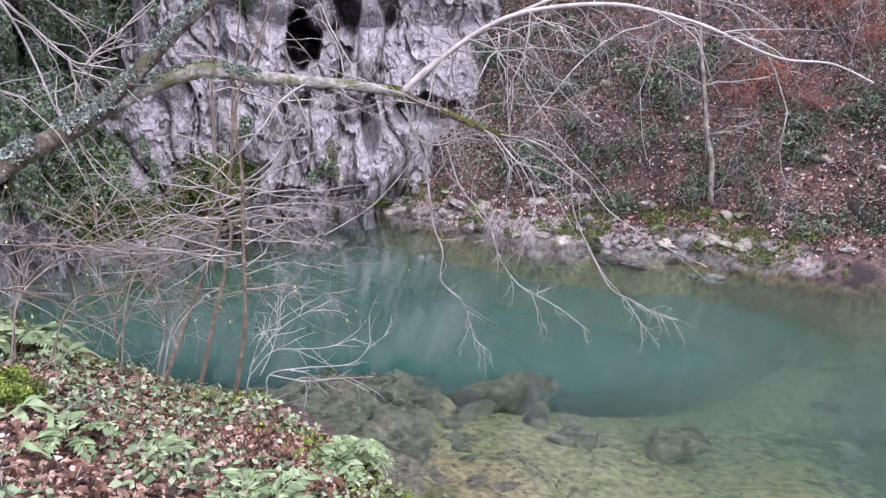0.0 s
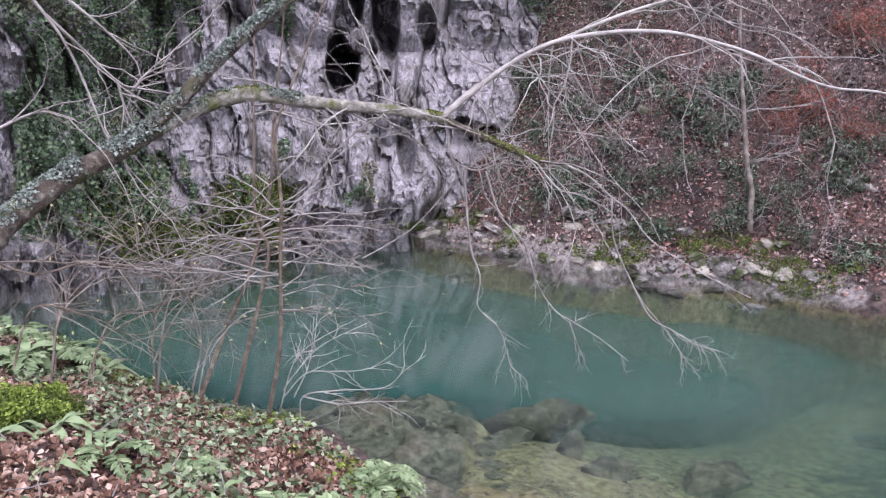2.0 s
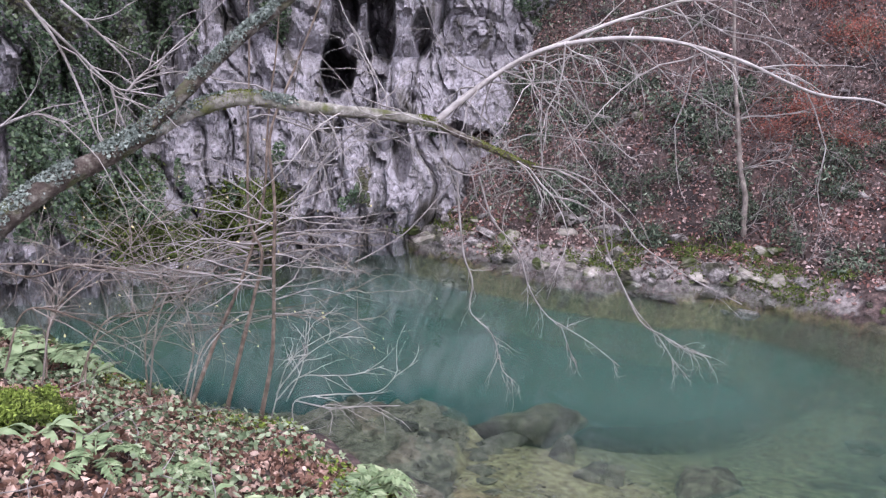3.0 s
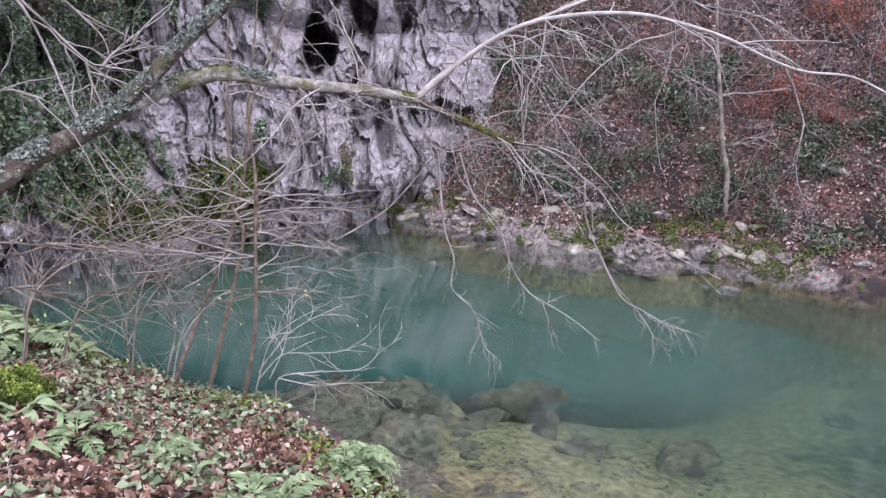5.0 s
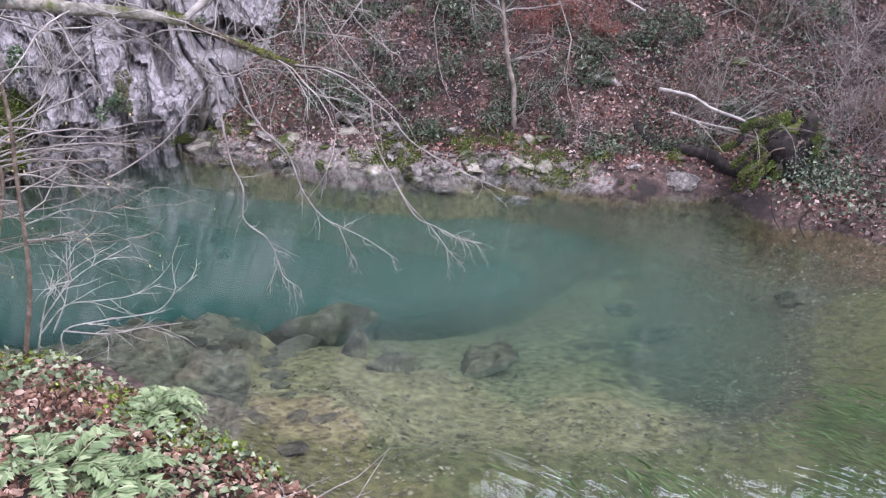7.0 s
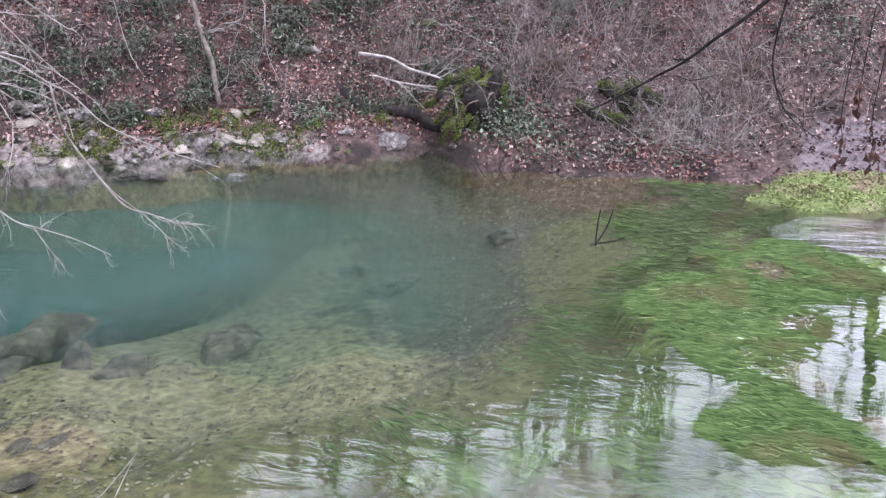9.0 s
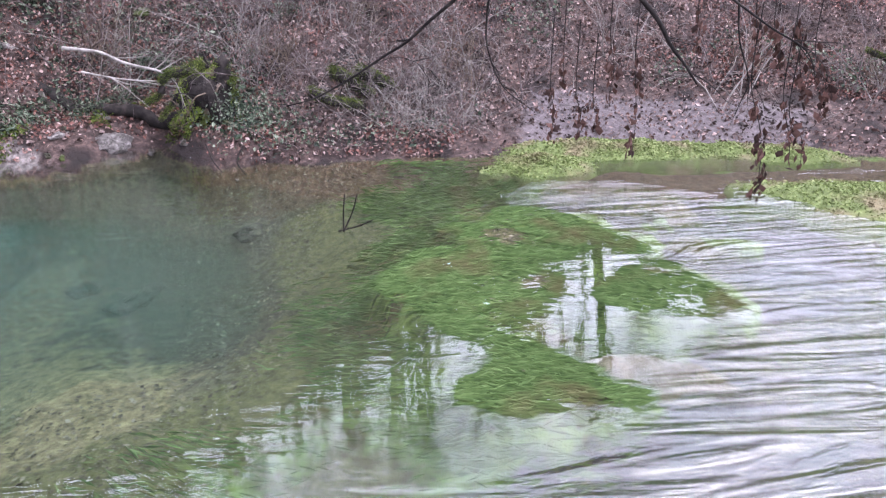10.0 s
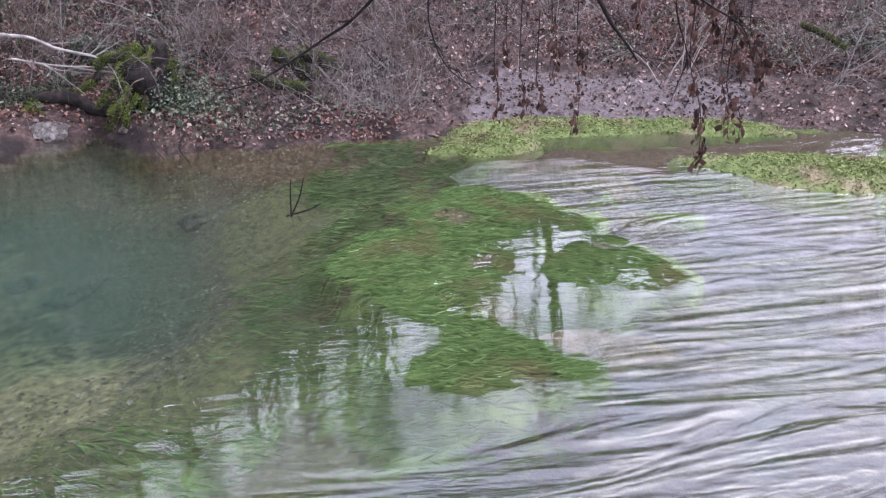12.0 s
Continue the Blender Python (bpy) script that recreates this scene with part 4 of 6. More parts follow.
THIN = [[(-1.48, 2.84, 2.50), (-1.39, 2.88, 2.34), (-1.34, 2.91, 2.18), (-1.29, 2.93, 1.99), (-1.23, 2.96, 1.86), (-1.14, 2.99, 1.73)],
        [(-1.43, 2.86, 2.42), (-1.34, 2.93, 2.30), (-1.26, 3.00, 2.19), (-1.21, 3.04, 2.16), (-1.11, 3.11, 2.18)],
        [(-1.23, 2.95, 2.18), (-1.22, 2.96, 2.10), (-1.19, 2.97, 2.00)],
        [(-1.41, 2.99, 2.49), (-1.31, 3.03, 2.39), (-1.21, 3.07, 2.27), (-1.19, 3.08, 2.18)],
        [(-1.58, 2.67, 2.01), (-1.49, 2.72, 2.06), (-1.42, 2.76, 2.08), (-1.34, 2.80, 2.05)],
        [(-1.14, 2.88, 2.16), (-1.10, 2.90, 2.21), (-1.02, 2.93, 2.25)]]
for h in THIN:
    sh = Shape()
    c = curve(h, 24)
    tube(sh, c, np.linspace(0.0065, 0.0025, 24), 5)
    for _ in range(5):
        i = rng.integers(4, 23)
        twig(sh, c[i], unit(c[min(i + 1, 23)] - c[i - 1]) + rng.normal(0, 0.6, 3), rng.uniform(0.15, 0.45), 0.0035, rng, 2, 0.1, 0.4, 3, 0.6, 4, 7)
    part("twig", sh, M_TWIG, leaning_tree)

# ================= saplings at the water's edge =================
STEMS = [[(-1.59, 4.58, 0.13), (-1.42, 4.66, 0.57), (-1.29, 4.72, 0.86), (-1.20, 4.77, 1.11), (-1.10, 4.81, 1.50), (-1.06, 4.84, 1.96), (-0.99, 4.88, 2.44), (-0.96, 4.91, 2.84)],
         [(-1.38, 4.60, 0.04), (-1.25, 4.65, 0.54), (-1.17, 4.68, 0.83), (-1.11, 4.71, 1.12), (-1.18, 4.71, 1.34), (-1.17, 4.73, 1.80), (-1.14, 4.75, 2.31), (-1.12, 4.77, 2.89)],
         [(-1.13, 4.46, 0.02), (-1.04, 4.49, 0.44), (-1.01, 4.51, 0.73), (-1.00, 4.53, 1.06), (-0.98, 4.55, 1.47), (-0.99, 4.56, 1.88), (-0.85, 4.60, 2.24), (-0.69, 4.64, 2.62), (-0.60, 4.66, 2.91)]]
for k, st in enumerate(STEMS):
    ob = thing("sapling", "slender bare brown sapling at the water's edge", "sapling", "saplings at the water's edge")
    c = curve(st, 60)
    part("stem", tube(Shape(), c, np.concatenate([np.linspace(0.016, 0.0105, 26), np.linspace(0.0105, 0.0035, 34)]), 8, 0.1), M_STEM, ob)
    for q in range(15):
        sh = Shape()
        i = int(rng.choice([rng.integers(18, 32), rng.integers(14, 50)]))
        d = np.array([rng.choice([-1, 1]) * rng.uniform(0.5, 1), rng.uniform(-0.6, 0.6), rng.uniform(-0.15, 0.4)])
        twig(sh, c[i], d, rng.uniform(0.35, 1.0), 0.0055, rng, 2, rng.uniform(0, 0.5), 0.35, 5, 0.55, 4, 9)
        part("twig", sh, M_TWIG, ob)

M_YELLOW = material("pale_yellow_leaf", [(0.22, 0.17, 0.07), (0.38, 0.32, 0.16), (0.5, 0.45, 0.28)], 20, rough=0.7, bump=0, island=0.6)
# the tangle of shrub twigs leaning out from the bank
TANGLE = [[(-2.61, 4.15, 1.22), (-2.44, 4.39, 1.05), (-2.25, 4.62, 1.06), (-2.00, 4.89, 0.96), (-1.72, 5.16, 0.90), (-1.39, 5.42, 0.79)],
          [(-2.67, 4.23, 1.16), (-2.45, 4.54, 1.09), (-2.24, 4.83, 0.98), (-1.90, 5.14, 0.96), (-1.50, 5.44, 1.04), (-0.97, 5.72, 0.96)],
          [(-2.35, 4.30, 0.44), (-2.37, 4.52, 0.79), (-2.02, 4.79, 1.18), (-1.68, 4.92, 1.38)],
          [(-2.37, 4.29, 0.41), (-2.35, 4.44, 0.76), (-2.23, 4.64, 0.92), (-2.02, 4.87, 1.12), (-1.84, 5.08, 1.47)],
          [(-1.88, 4.63, 0.19), (-1.90, 4.71, 0.52), (-1.84, 4.81, 0.79), (-1.64, 4.96, 1.06), (-1.54, 5.07, 1.47)],
          [(-1.67, 4.71, 0.16), (-1.62, 4.81, 0.48), (-1.71, 4.86, 0.78), (-1.97, 4.84, 1.05), (-2.30, 4.78, 1.25)],
          [(-2.21, 4.38, 0.34), (-2.10, 4.62, 0.70), (-1.85, 4.92, 0.66), (-1.48, 5.24, 0.56), (-0.96, 5.54, 0.54), (-0.64, 5.77, 0.61)],
          [(-1.62, 4.62, 0.11), (-1.55, 4.84, 0.47), (-1.32, 5.09, 0.55), (-1.01, 5.35, 0.51), (-0.75, 5.57, 0.39), (-0.42, 5.79, 0.36)],
          [(-2.18, 4.39, 0.30), (-2.15, 4.53, 0.58), (-1.87, 4.78, 0.72), (-1.56, 5.01, 0.85), (-1.33, 5.20, 0.95), (-0.92, 5.41, 1.00), (-0.40, 5.59, 0.99)],
          [(-1.84, 4.54, 0.19), (-1.81, 4.71, 0.67), (-1.71, 4.91, 0.92), (-1.50, 5.13, 1.02), (-1.08, 5.39, 1.09), (-0.61, 5.62, 1.09), (-0.28, 5.79, 1.08)],
          [(-2.48, 4.11, 0.56), (-2.38, 4.23, 0.89), (-2.14, 4.41, 0.77), (-1.94, 4.55, 0.61), (-1.67, 4.71, 0.67)],
          [(-1.88, 4.63, 0.39), (-1.77, 4.79, 0.65), (-1.54, 4.97, 0.91), (-1.42, 5.11, 1.03), (-1.37, 5.22, 1.08)]]
for k, st in enumerate(TANGLE):
    ob = thing("shrub", "leafless grey-brown shrub stem hanging over the water", "shrub", "shrubs over the pool's corner")
    c = curve(st, 40)
    part("stem", tube(Shape(), c, np.linspace(0.0065, 0.0025, 40), 6, 0.08), M_TANGLE if k % 2 else M_STEM, ob)
    for q in range(11):
        sh = Shape()
        i = rng.integers(6, 39)
        d = unit(c[min(i + 1, 39)] - c[i - 1]) + rng.normal(0, 0.5, 3)
        ends = []
        twig(sh, c[i], d, rng.uniform(0.3, 0.9), 0.0042, rng, 2, rng.uniform(0, 0.6), 0.4, 5, 0.55, 4, 8, 0.5, ends)
        part("twig", sh, M_TANGLE, ob)
        if q % 2 == 0:
            e_ = np.array(ends)[:1]
            part("leaf", leaves(Shape(), e_ - np.array([0, 0, 0.015]), rng.normal(0, 1, e_.shape), np.full(len(e_), 0.03), rng, 0.3, 0.6, 0.3), M_YELLOW, ob, "last pale yellow leaves", flat=True)
BUSH = [[(-0.90, 4.41, 0.08), (-0.87, 4.39, 0.26), (-0.65, 4.41, 0.29), (-0.37, 4.43, 0.30), (-0.24, 4.41, 0.42), (-0.11, 4.40, 0.52)], [(-0.99, 4.39, 0.26), (-0.85, 4.42, 0.40), (-0.68, 4.45, 0.40), (-0.51, 4.47, 0.40), (-0.33, 4.49, 0.45)], [(-1.03, 4.38, 0.13), (-0.91, 4.36, 0.50), (-0.76, 4.33, 0.65)], [(-0.88, 4.41, 0.25), (-0.65, 4.39, 0.21), (-0.43, 4.35, 0.24), (-0.22, 4.29, 0.27)],
        [(-0.93, 4.40, 0.25), (-0.83, 4.42, 0.47), (-0.79, 4.43, 0.76)], [(-0.99, 4.39, 0.30), (-0.91, 4.37, 0.42), (-0.74, 4.37, 0.60), (-0.46, 4.38, 0.74)]]
bush = thing("dead_bush", "small dead twiggy bush standing in the shallows", "bush")
for st in BUSH:
    c = curve(st, 26)
    sh = Shape()
    tube(sh, c, np.linspace(0.0055, 0.002, 26), 5)
    for q in range(6):
        i = rng.integers(6, 25)
        twig(sh, c[i], unit(c[min(i + 1, 25)] - c[i - 1]) + rng.normal(0, 0.5, 3), rng.uniform(0.12, 0.4), 0.0035, rng, 2, 0.1, 0.35, 3, 0.55, 4, 7)
    part("branch", sh, M_PALE, bush)

# ================= the near bank =================
rng = np.random.default_rng(21)


def near_side(x, y, s):
    return (s > 0.02) & (x * 0.62 + y * 0.45 < 2.7) & (x < 1.6)


x, y = scatter(96000, (-42, 40), (2.0, 7.2), near_side, rng)
litter = new("leaf_litter", leaves(Shape(), ground_at(x, y, 0.012), ground_normal(x, y), 0.014 + 0.042 * rng.random(len(x)) ** 1.3, rng, 0.6, 0.6, 0.85, fine=True).data("leaf_litter", M_NEAR, True))
tagged(litter, "brown and pinkish fallen leaves covering the near bank", "leaf litter", kind="stuff")
x, y = scatter(36000, (-75, 40), (0.8, 7.0), lambda x, y, s: near_side(x, y, s) & (fbm(x * 1.7, y * 1.7, 9, 3) + 0.45 * smooth(1.0, 0.1, s) > 0.22), rng)
ivy = new("ground_ivy", leaves(Shape(), ground_at(x, y, 0.0) + np.stack([0 * x, 0 * x, rng.uniform(0.02, 0.08, len(x))], -1), ground_normal(x, y), 0.025 + 0.025 * rng.random(len(x)), rng, 0.6, 0.75, 0.3).data("ground_ivy", M_CREEP, True))
tagged(ivy, "small grey-green leaves creeping through the litter", "ivy", kind="stuff")
x, y = scatter(60000, (-40, 40), (1.2, 7.2), lambda x, y, s: (s > 0.0) & (s < 0.1 + 0.3 * rng.random(x.shape)) & (x * 0.62 + y * 0.45 < 2.7) & (fbm(x * 2.5, y * 2.5, 17, 3) > 0.0), rng)
tagged(new("bank_moss", tufts(Shape(), np.repeat(ground_at(x, y, 0.02), 3, axis=0), np.repeat(ground_normal(x, y), 3, axis=0), 0.012, 0.03, rng).data("bank_moss", M_BRIGHT, True)), "yellow-green moss along the water's edge", "moss", kind="stuff")
FERNS = [("strap", 12, 0.5, (-2.95, 4.99)), ("strap", 10, 0.36, (-2.34, 4.76)), ("feather", 9, 0.6, (-2.77, 5.12)), ("strap", 6, 0.2, (-1.63, 3.18)),
         ("feather", 9, 0.32, (-0.38, 3.45)), ("feather", 6, 0.2, (-1.14, 3.10)), ("feather", 9, 0.36, (-0.42, 2.75)), ("feather", 8, 0.36, (-0.61, 2.78)),
         ("strap", 6, 0.22, (-1.17, 3.28)), ("feather", 8, 0.3, (-0.32, 3.53)), ("strap", 5, 0.2, (-1.61, 2.83)), ("feather", 6, 0.3, (-0.70, 2.80)), ("feather", 7, 0.5, (-3.23, 5.39)), ("strap", 5, 0.2, (-1.09, 3.16)), ("strap", 7, 0.26, (-1.8, 3.2)), ("strap", 6, 0.24, (-1.95, 3.05)), ("feather", 7, 0.28, (-1.45, 3.0)), ("strap", 6, 0.2, (-0.95, 2.95))]
for kind_of, n, ln, p in FERNS:
    at = ground_at(p[0], p[1], 0.01)
    fern(kind_of, n, ln, "green hart's-tongue fern among fallen leaves" if kind_of == "strap" else "pale green feathery fern among fallen leaves", at, rng)
mound_at = ground_at(-2.01, 3.38, 0.0)
mound = thing("mossy_stone", "stone under a thick bright yellow-green moss cushion", "stone", at=mound_at)
part("stone", rock(Shape(), (0.2, 0.17, 0.11), rng, (0, 0, 0.02), 0.45, 14), M_MOSS, mound)
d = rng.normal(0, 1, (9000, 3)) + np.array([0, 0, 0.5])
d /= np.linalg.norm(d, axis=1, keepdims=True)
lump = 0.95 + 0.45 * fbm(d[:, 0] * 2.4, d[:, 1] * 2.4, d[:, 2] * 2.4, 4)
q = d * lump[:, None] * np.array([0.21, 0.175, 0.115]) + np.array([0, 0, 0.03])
# bright tufts grow in patches; more on top, where light is painted in
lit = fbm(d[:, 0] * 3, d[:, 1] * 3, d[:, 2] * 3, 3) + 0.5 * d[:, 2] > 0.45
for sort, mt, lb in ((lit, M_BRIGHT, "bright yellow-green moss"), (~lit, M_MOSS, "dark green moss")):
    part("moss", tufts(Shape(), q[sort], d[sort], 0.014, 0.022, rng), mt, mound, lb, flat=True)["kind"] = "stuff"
x, y = scatter(420, (-40, 25), (2.2, 6), near_side, rng)
sticks = Shape()
for px, py in zip(x[:60], y[:60]):
    p = ground_at(px, py, 0.03)
    d = unit(np.array([rng.normal(), rng.normal(), 0.05]))
    twig(sticks, p, d, rng.uniform(0.15, 0.5), 0.004, rng, 1, 0, 0.3, 2, 0.5, 5, 6)
tagged(new("fallen_sticks", sticks.data("fallen_sticks", M_TWIG)), "thin broken sticks lying on the leaves", "sticks", kind="stuff")

# ================= under water =================
rng = np.random.default_rng(31)
# x, y, top height, half sizes
SUNK = [(0.74, 5.5, -0.36, (0.42, 0.27, 0.2)), (0.08, 5.83, -0.55, (0.36, 0.26, 0.26)), (0.90, 4.98, -0.42, (0.15, 0.13, 0.14)), (1.13, 4.69, -0.38, (0.2, 0.15, 0.14)), (1.83, 4.67, -0.4, (0.3, 0.17, 0.1)),
        (3.50, 5.63, -0.62, (0.2, 0.14, 0.12)), (3.44, 4.97, -0.56, (0.24, 0.12, 0.1)), (0.49, 5.19, -0.5, (0.22, 0.1, 0.1)), (4.61, 4.82, -0.5, (0.22, 0.14, 0.1)), (3.56, 5.02, -0.55, (0.25, 0.12, 0.1))]
for px, py, top, size in SUNK:
    ob = new("sunken_boulder", rock(Shape(), size, rng, (0, 0, 0), 0.5, 26).data("sunken_boulder", M_SUNK))
    ob.location = (px, py, max(top - size[2] * 0.75, float(lie(np.array([px]), np.array([py]))[0][0]) + 0.2 * size[2]))
    ob.rotation_euler = (0, 0, rng.uniform(-0.4, 0.4))
    tagged(ob, "silt-covered dark boulder lying under water", "boulder", "sunken boulders")
for _ in range(64):
    px, py = rng.uniform(-1.0, 0.5), rng.uniform(3.4, 6.0)
    if shore_distance(np.array([px]), np.array([py]))[0] > -0.15:
        continue
    size = rng.uniform(0.04, 0.12) * np.array([1.4, 1.0, 0.28])
    ob = new("shelf_stone", rock(Shape(), size, rng, (0, 0, 0), 0.35, 10).data("shelf_stone", M_SUNK, True))
    ob.location = (px, py, float(lie(np.array([px]), np.array([py]))[0][0]) - size[2] * 0.1)
    ob.rotation_euler = (rng.uniform(-0.2, 0.2), rng.uniform(-0.2, 0.2), rng.uniform(0, 6))
    tagged(ob, "broken limestone block on the sunken ledge", "stone", "stones of the sunken ledge")
# leaves and grit that have sunk to the bed
x, y = scatter(26000, (-14, 75), (2.4, 7.5), lambda x, y, s: (s < -0.05) & (lie(x, y)[0] > -0.62) & (fbm(x * 2.2, y * 2.2, 8, 3) > -0.1), rng)
p = ground_at(x, y, 0.008)
M_GRIT = material("sunken_leaves", [(0.035, 0.03, 0.017), (0.07, 0.06, 0.036), (0.12, 0.107, 0.068), (0.18, 0.165, 0.115)], 30, rough=0.9, bump=0, island=0.8)
tagged(new("sunken_litter", leaves(Shape(), p, ground_normal(x, y), 0.015 + 0.03 * rng.random(len(x)) ** 2, rng, 0.2, 0.7, 0.2).data("sunken_litter", M_GRIT, True)), "dark sunken leaves and grit on the pool's bed", "sunken leaves", kind="stuff")
# weed beds that stream with the current: the middle of each
FLOW = unit((0.5, -0.86, 0))
SIDE = np.array([-FLOW[1], FLOW[0], 0])
BEDS = np.array([(5.0, 3.0), (4.3, 2.4), (4.7, 1.2), (3.35, 1.2), (3.1, 2.1), (2.2, 2.3), (1.8, 1.7), (5.6, 1.6), (5.9, 0.3), (4.4, -0.2), (3.0, 0.2)])
x, y = scatter(330000, (20, 105), (1.5, 7.5), lambda x, y, s: (s < -0.12) & (shore_distance(x, y, BACKWATER) > 0.15) & (weed_share(x, y)[0] * (0.35 + 0.9 * smooth(-0.3, 0.4, fbm(x * 2.0, y * 2.0, 41, 3))) * np.where(shore_distance(x, y, RUSH) < 0, 0.0, 1.0) * smooth(2.0, 3.4, np.hypot(x, y - 0.6)) * np.where(lie(x, y)[0] < -0.06, 0.45, 1.0) > rng.random(x.shape)), rng)
floor_ = lie(x, y)[0]
z = np.where(floor_ > -0.045, np.minimum(floor_ + rng.uniform(0.008, 0.045, len(x)), 0.012), np.minimum(floor_ + rng.uniform(0.01, 0.1, len(x)), -0.008))
home = np.argmin(np.hypot(x[:, None] - BEDS[:, 0], y[:, None] - BEDS[:, 1]), 1)
sway = fbm(x * 0.7, y * 0.7, 43, 2)
for k in range(len(BEDS)):
    q = home == k
    m = int(q.sum())
    if m:
        way = FLOW + SIDE * (0.45 * sway[q])[:, None]
        mat_ = new("water_weed", leaves(Shape(), np.stack([x[q], y[q], z[q]], -1), np.tile([0, 0, 1.0], (m, 1)), 0.06 + 0.09 * rng.random(m), rng, 0.16, 0.06, 0.12, way).data("water_weed", M_WEED, True))
        tagged(mat_, "green bed of water weed combed by the current", "water weed", "weed beds in the outflow")
# gravel shoals between the weed: x, y, half length, half width
for gx_, gy_, ha, hb in ((4.35, 1.85, 0.36, 0.16), (3.8, 0.98, 0.5, 0.17), (6.45, 1.65, 0.35, 0.16)):
    q, ph = np.meshgrid(np.linspace(0, 1, 16), np.linspace(0, 2 * np.pi, 40, endpoint=False), indexing="ij")
    edge = 1 + 0.35 * fbm(np.cos(ph) * 1.5 + gx_, np.sin(ph) * 1.5, gy_, 3)
    a, b = q * edge * ha * np.cos(ph), q * edge * hb * np.sin(ph)
    px, py = gx_ + a * FLOW[0] + b * SIDE[0], gy_ + a * FLOW[1] + b * SIDE[1]
    pz = -0.22 * q ** 2 - 0.012 + 0.02 * fbm(px * 7, py * 7, 2, 3)
    tagged(new("gravel_shoal", Shape().add(np.stack([px, py, pz], -1), grid_faces(16, 40, True)[:, ::-1]).data("gravel_shoal", M_BED)), "shallow ochre gravel shoal just under the water", "gravel", "gravel shoals in the outflow")
# raised cushions of cress beyond the current: control of a low mound
for cx, cy, ha, hb, turn in ((7.75, 2.45, 1.35, 0.42, 124), (7.55, -0.25, 1.5, 0.6, 105), (6.75, 3.0, 0.6, 0.4, 140), (8.45, 1.1, 0.9, 0.3, 110)):
    n, m = 26, 60
    q, ph = np.meshgrid(np.linspace(0, 1, n), np.linspace(0, 2 * np.pi, m, endpoint=False), indexing="ij")
    edge = 1 + 0.25 * fbm(np.cos(ph) * 1.5 + cx, np.sin(ph) * 1.5, cy, 3)
    a, b = q * edge * ha * np.cos(ph), q * edge * hb * np.sin(ph)
    c_, s_ = math.cos(radians(turn)), math.sin(radians(turn))
    px, py = cx + a * c_ - b * s_, cy + a * s_ + b * c_
    pz = 0.09 * (1 - q ** 2.5) + 0.035 * fbm(px * 5, py * 5, 1, 3) * (1 - q ** 3) - 0.03 - 0.25 * smooth(0.93, 1.0, q)
    ob = new("cress_cushion", Shape().add(np.stack([px, py, pz], -1), grid_faces(n, m, True)[:, ::-1]).data("cress_cushion", M_CRESS))
    tagged(ob, "low pale green cushion of cress in the shallows", "water plant", "cress cushions in the shallows")
    k = int(12000 * ha * hb) + 2000
    i = rng.integers(0, n - 1, k), rng.integers(0, m, k)
    base = np.stack([px[i], py[i], pz[i]], -1) + rng.normal(0, 0.03, (k, 3)) * np.array([1, 1, 0.2])
    lf = part("leaf_cover", leaves(Shape(), base + np.array([0, 0, 0.008]), np.tile([0, 0, 1.0], (k, 1)), np.full(k, 0.026), rng, 0.6, 0.8, 0.3), M_CRESS, ob, flat=True)
    lf["kind"] = "stuff"

# ================= the cliff's ivy and moss =================
rng = np.random.default_rng(41)
n = 120000
az, z = rng.uniform(-40, 8, n), rng.uniform(0.5, 5.2, n)
mask = fbm(np.radians(az) * 9, z * 0.5, 3, 4) + 1.1 * smooth(-17, -25, az) + 0.35 * smooth(3.2, 5.5, z) - 0.25 * smooth(-26, -33, az) * smooth(2.2, 1.2, z)
mask = mask + 0.12 * smooth(-20, -16, az) * smooth(-6, -9, az) * smooth(0.8, 1.2, z)
ok = mask + 0.5 * fbm(np.radians(az) * 40, z * 1.3, 19, 3) > 0.52
az, z = az[ok], z[ok]
p = cliff_point(az, z)
nrm = np.stack([-np.sin(np.radians(az)), -np.cos(np.radians(az)), np.full(len(az), 0.35)], -1)
p = p + nrm * (rng.uniform(0.01, 0.12, len(az)) + 0.3 * np.clip(fbm(np.radians(az) * 24, z * 1.6, 6, 3), 0, 1))[:, None]
tagged(new("cliff_ivy", leaves(Shape(), p, nrm, 0.032 + 0.022 * rng.random(len(az)), rng, 0.7, 0.8, 0.25).data("cliff_ivy", M_CLIMB, True)), "dark green ivy curtain hanging on the cliff", "ivy", kind="stuff")
n = 2600
az, z = rng.uniform(-26, -1, n), rng.uniform(0.05, 1.0, n)
ok = fbm(np.radians(az) * 16, z * 1.5, 7, 3) + 0.25 * smooth(0.8, 0.1, z) > 0.38
a, h = np.repeat(az[ok], 24) + rng.normal(0, 0.5, ok.sum() * 24), np.repeat(z[ok], 24) + rng.normal(0, 0.07, ok.sum() * 24)
h = np.maximum(h, 0.03)
o = np.stack([-np.sin(np.radians(a)), -np.cos(np.radians(a)), np.full(len(a), 0.6)], -1)
tagged(new("cliff_moss", tufts(Shape(), cliff_point(a, h) + o * 0.02, o, 0.012, 0.05, rng).data("cliff_moss", M_MOSS, True)), "dark green moss cushions along the cliff's foot", "moss", kind="stuff")
M_MOSSROCK = material("mossy_limestone", [(0.07, 0.065, 0.05), (0.2, 0.18, 0.15), (0.38, 0.35, 0.32)], 5, rough=0.92, bump=0.7, bump_scale=14, second=(0.035, 0.045, 0.01), second_scale=3.5, second_cut=(0.42, 0.54))
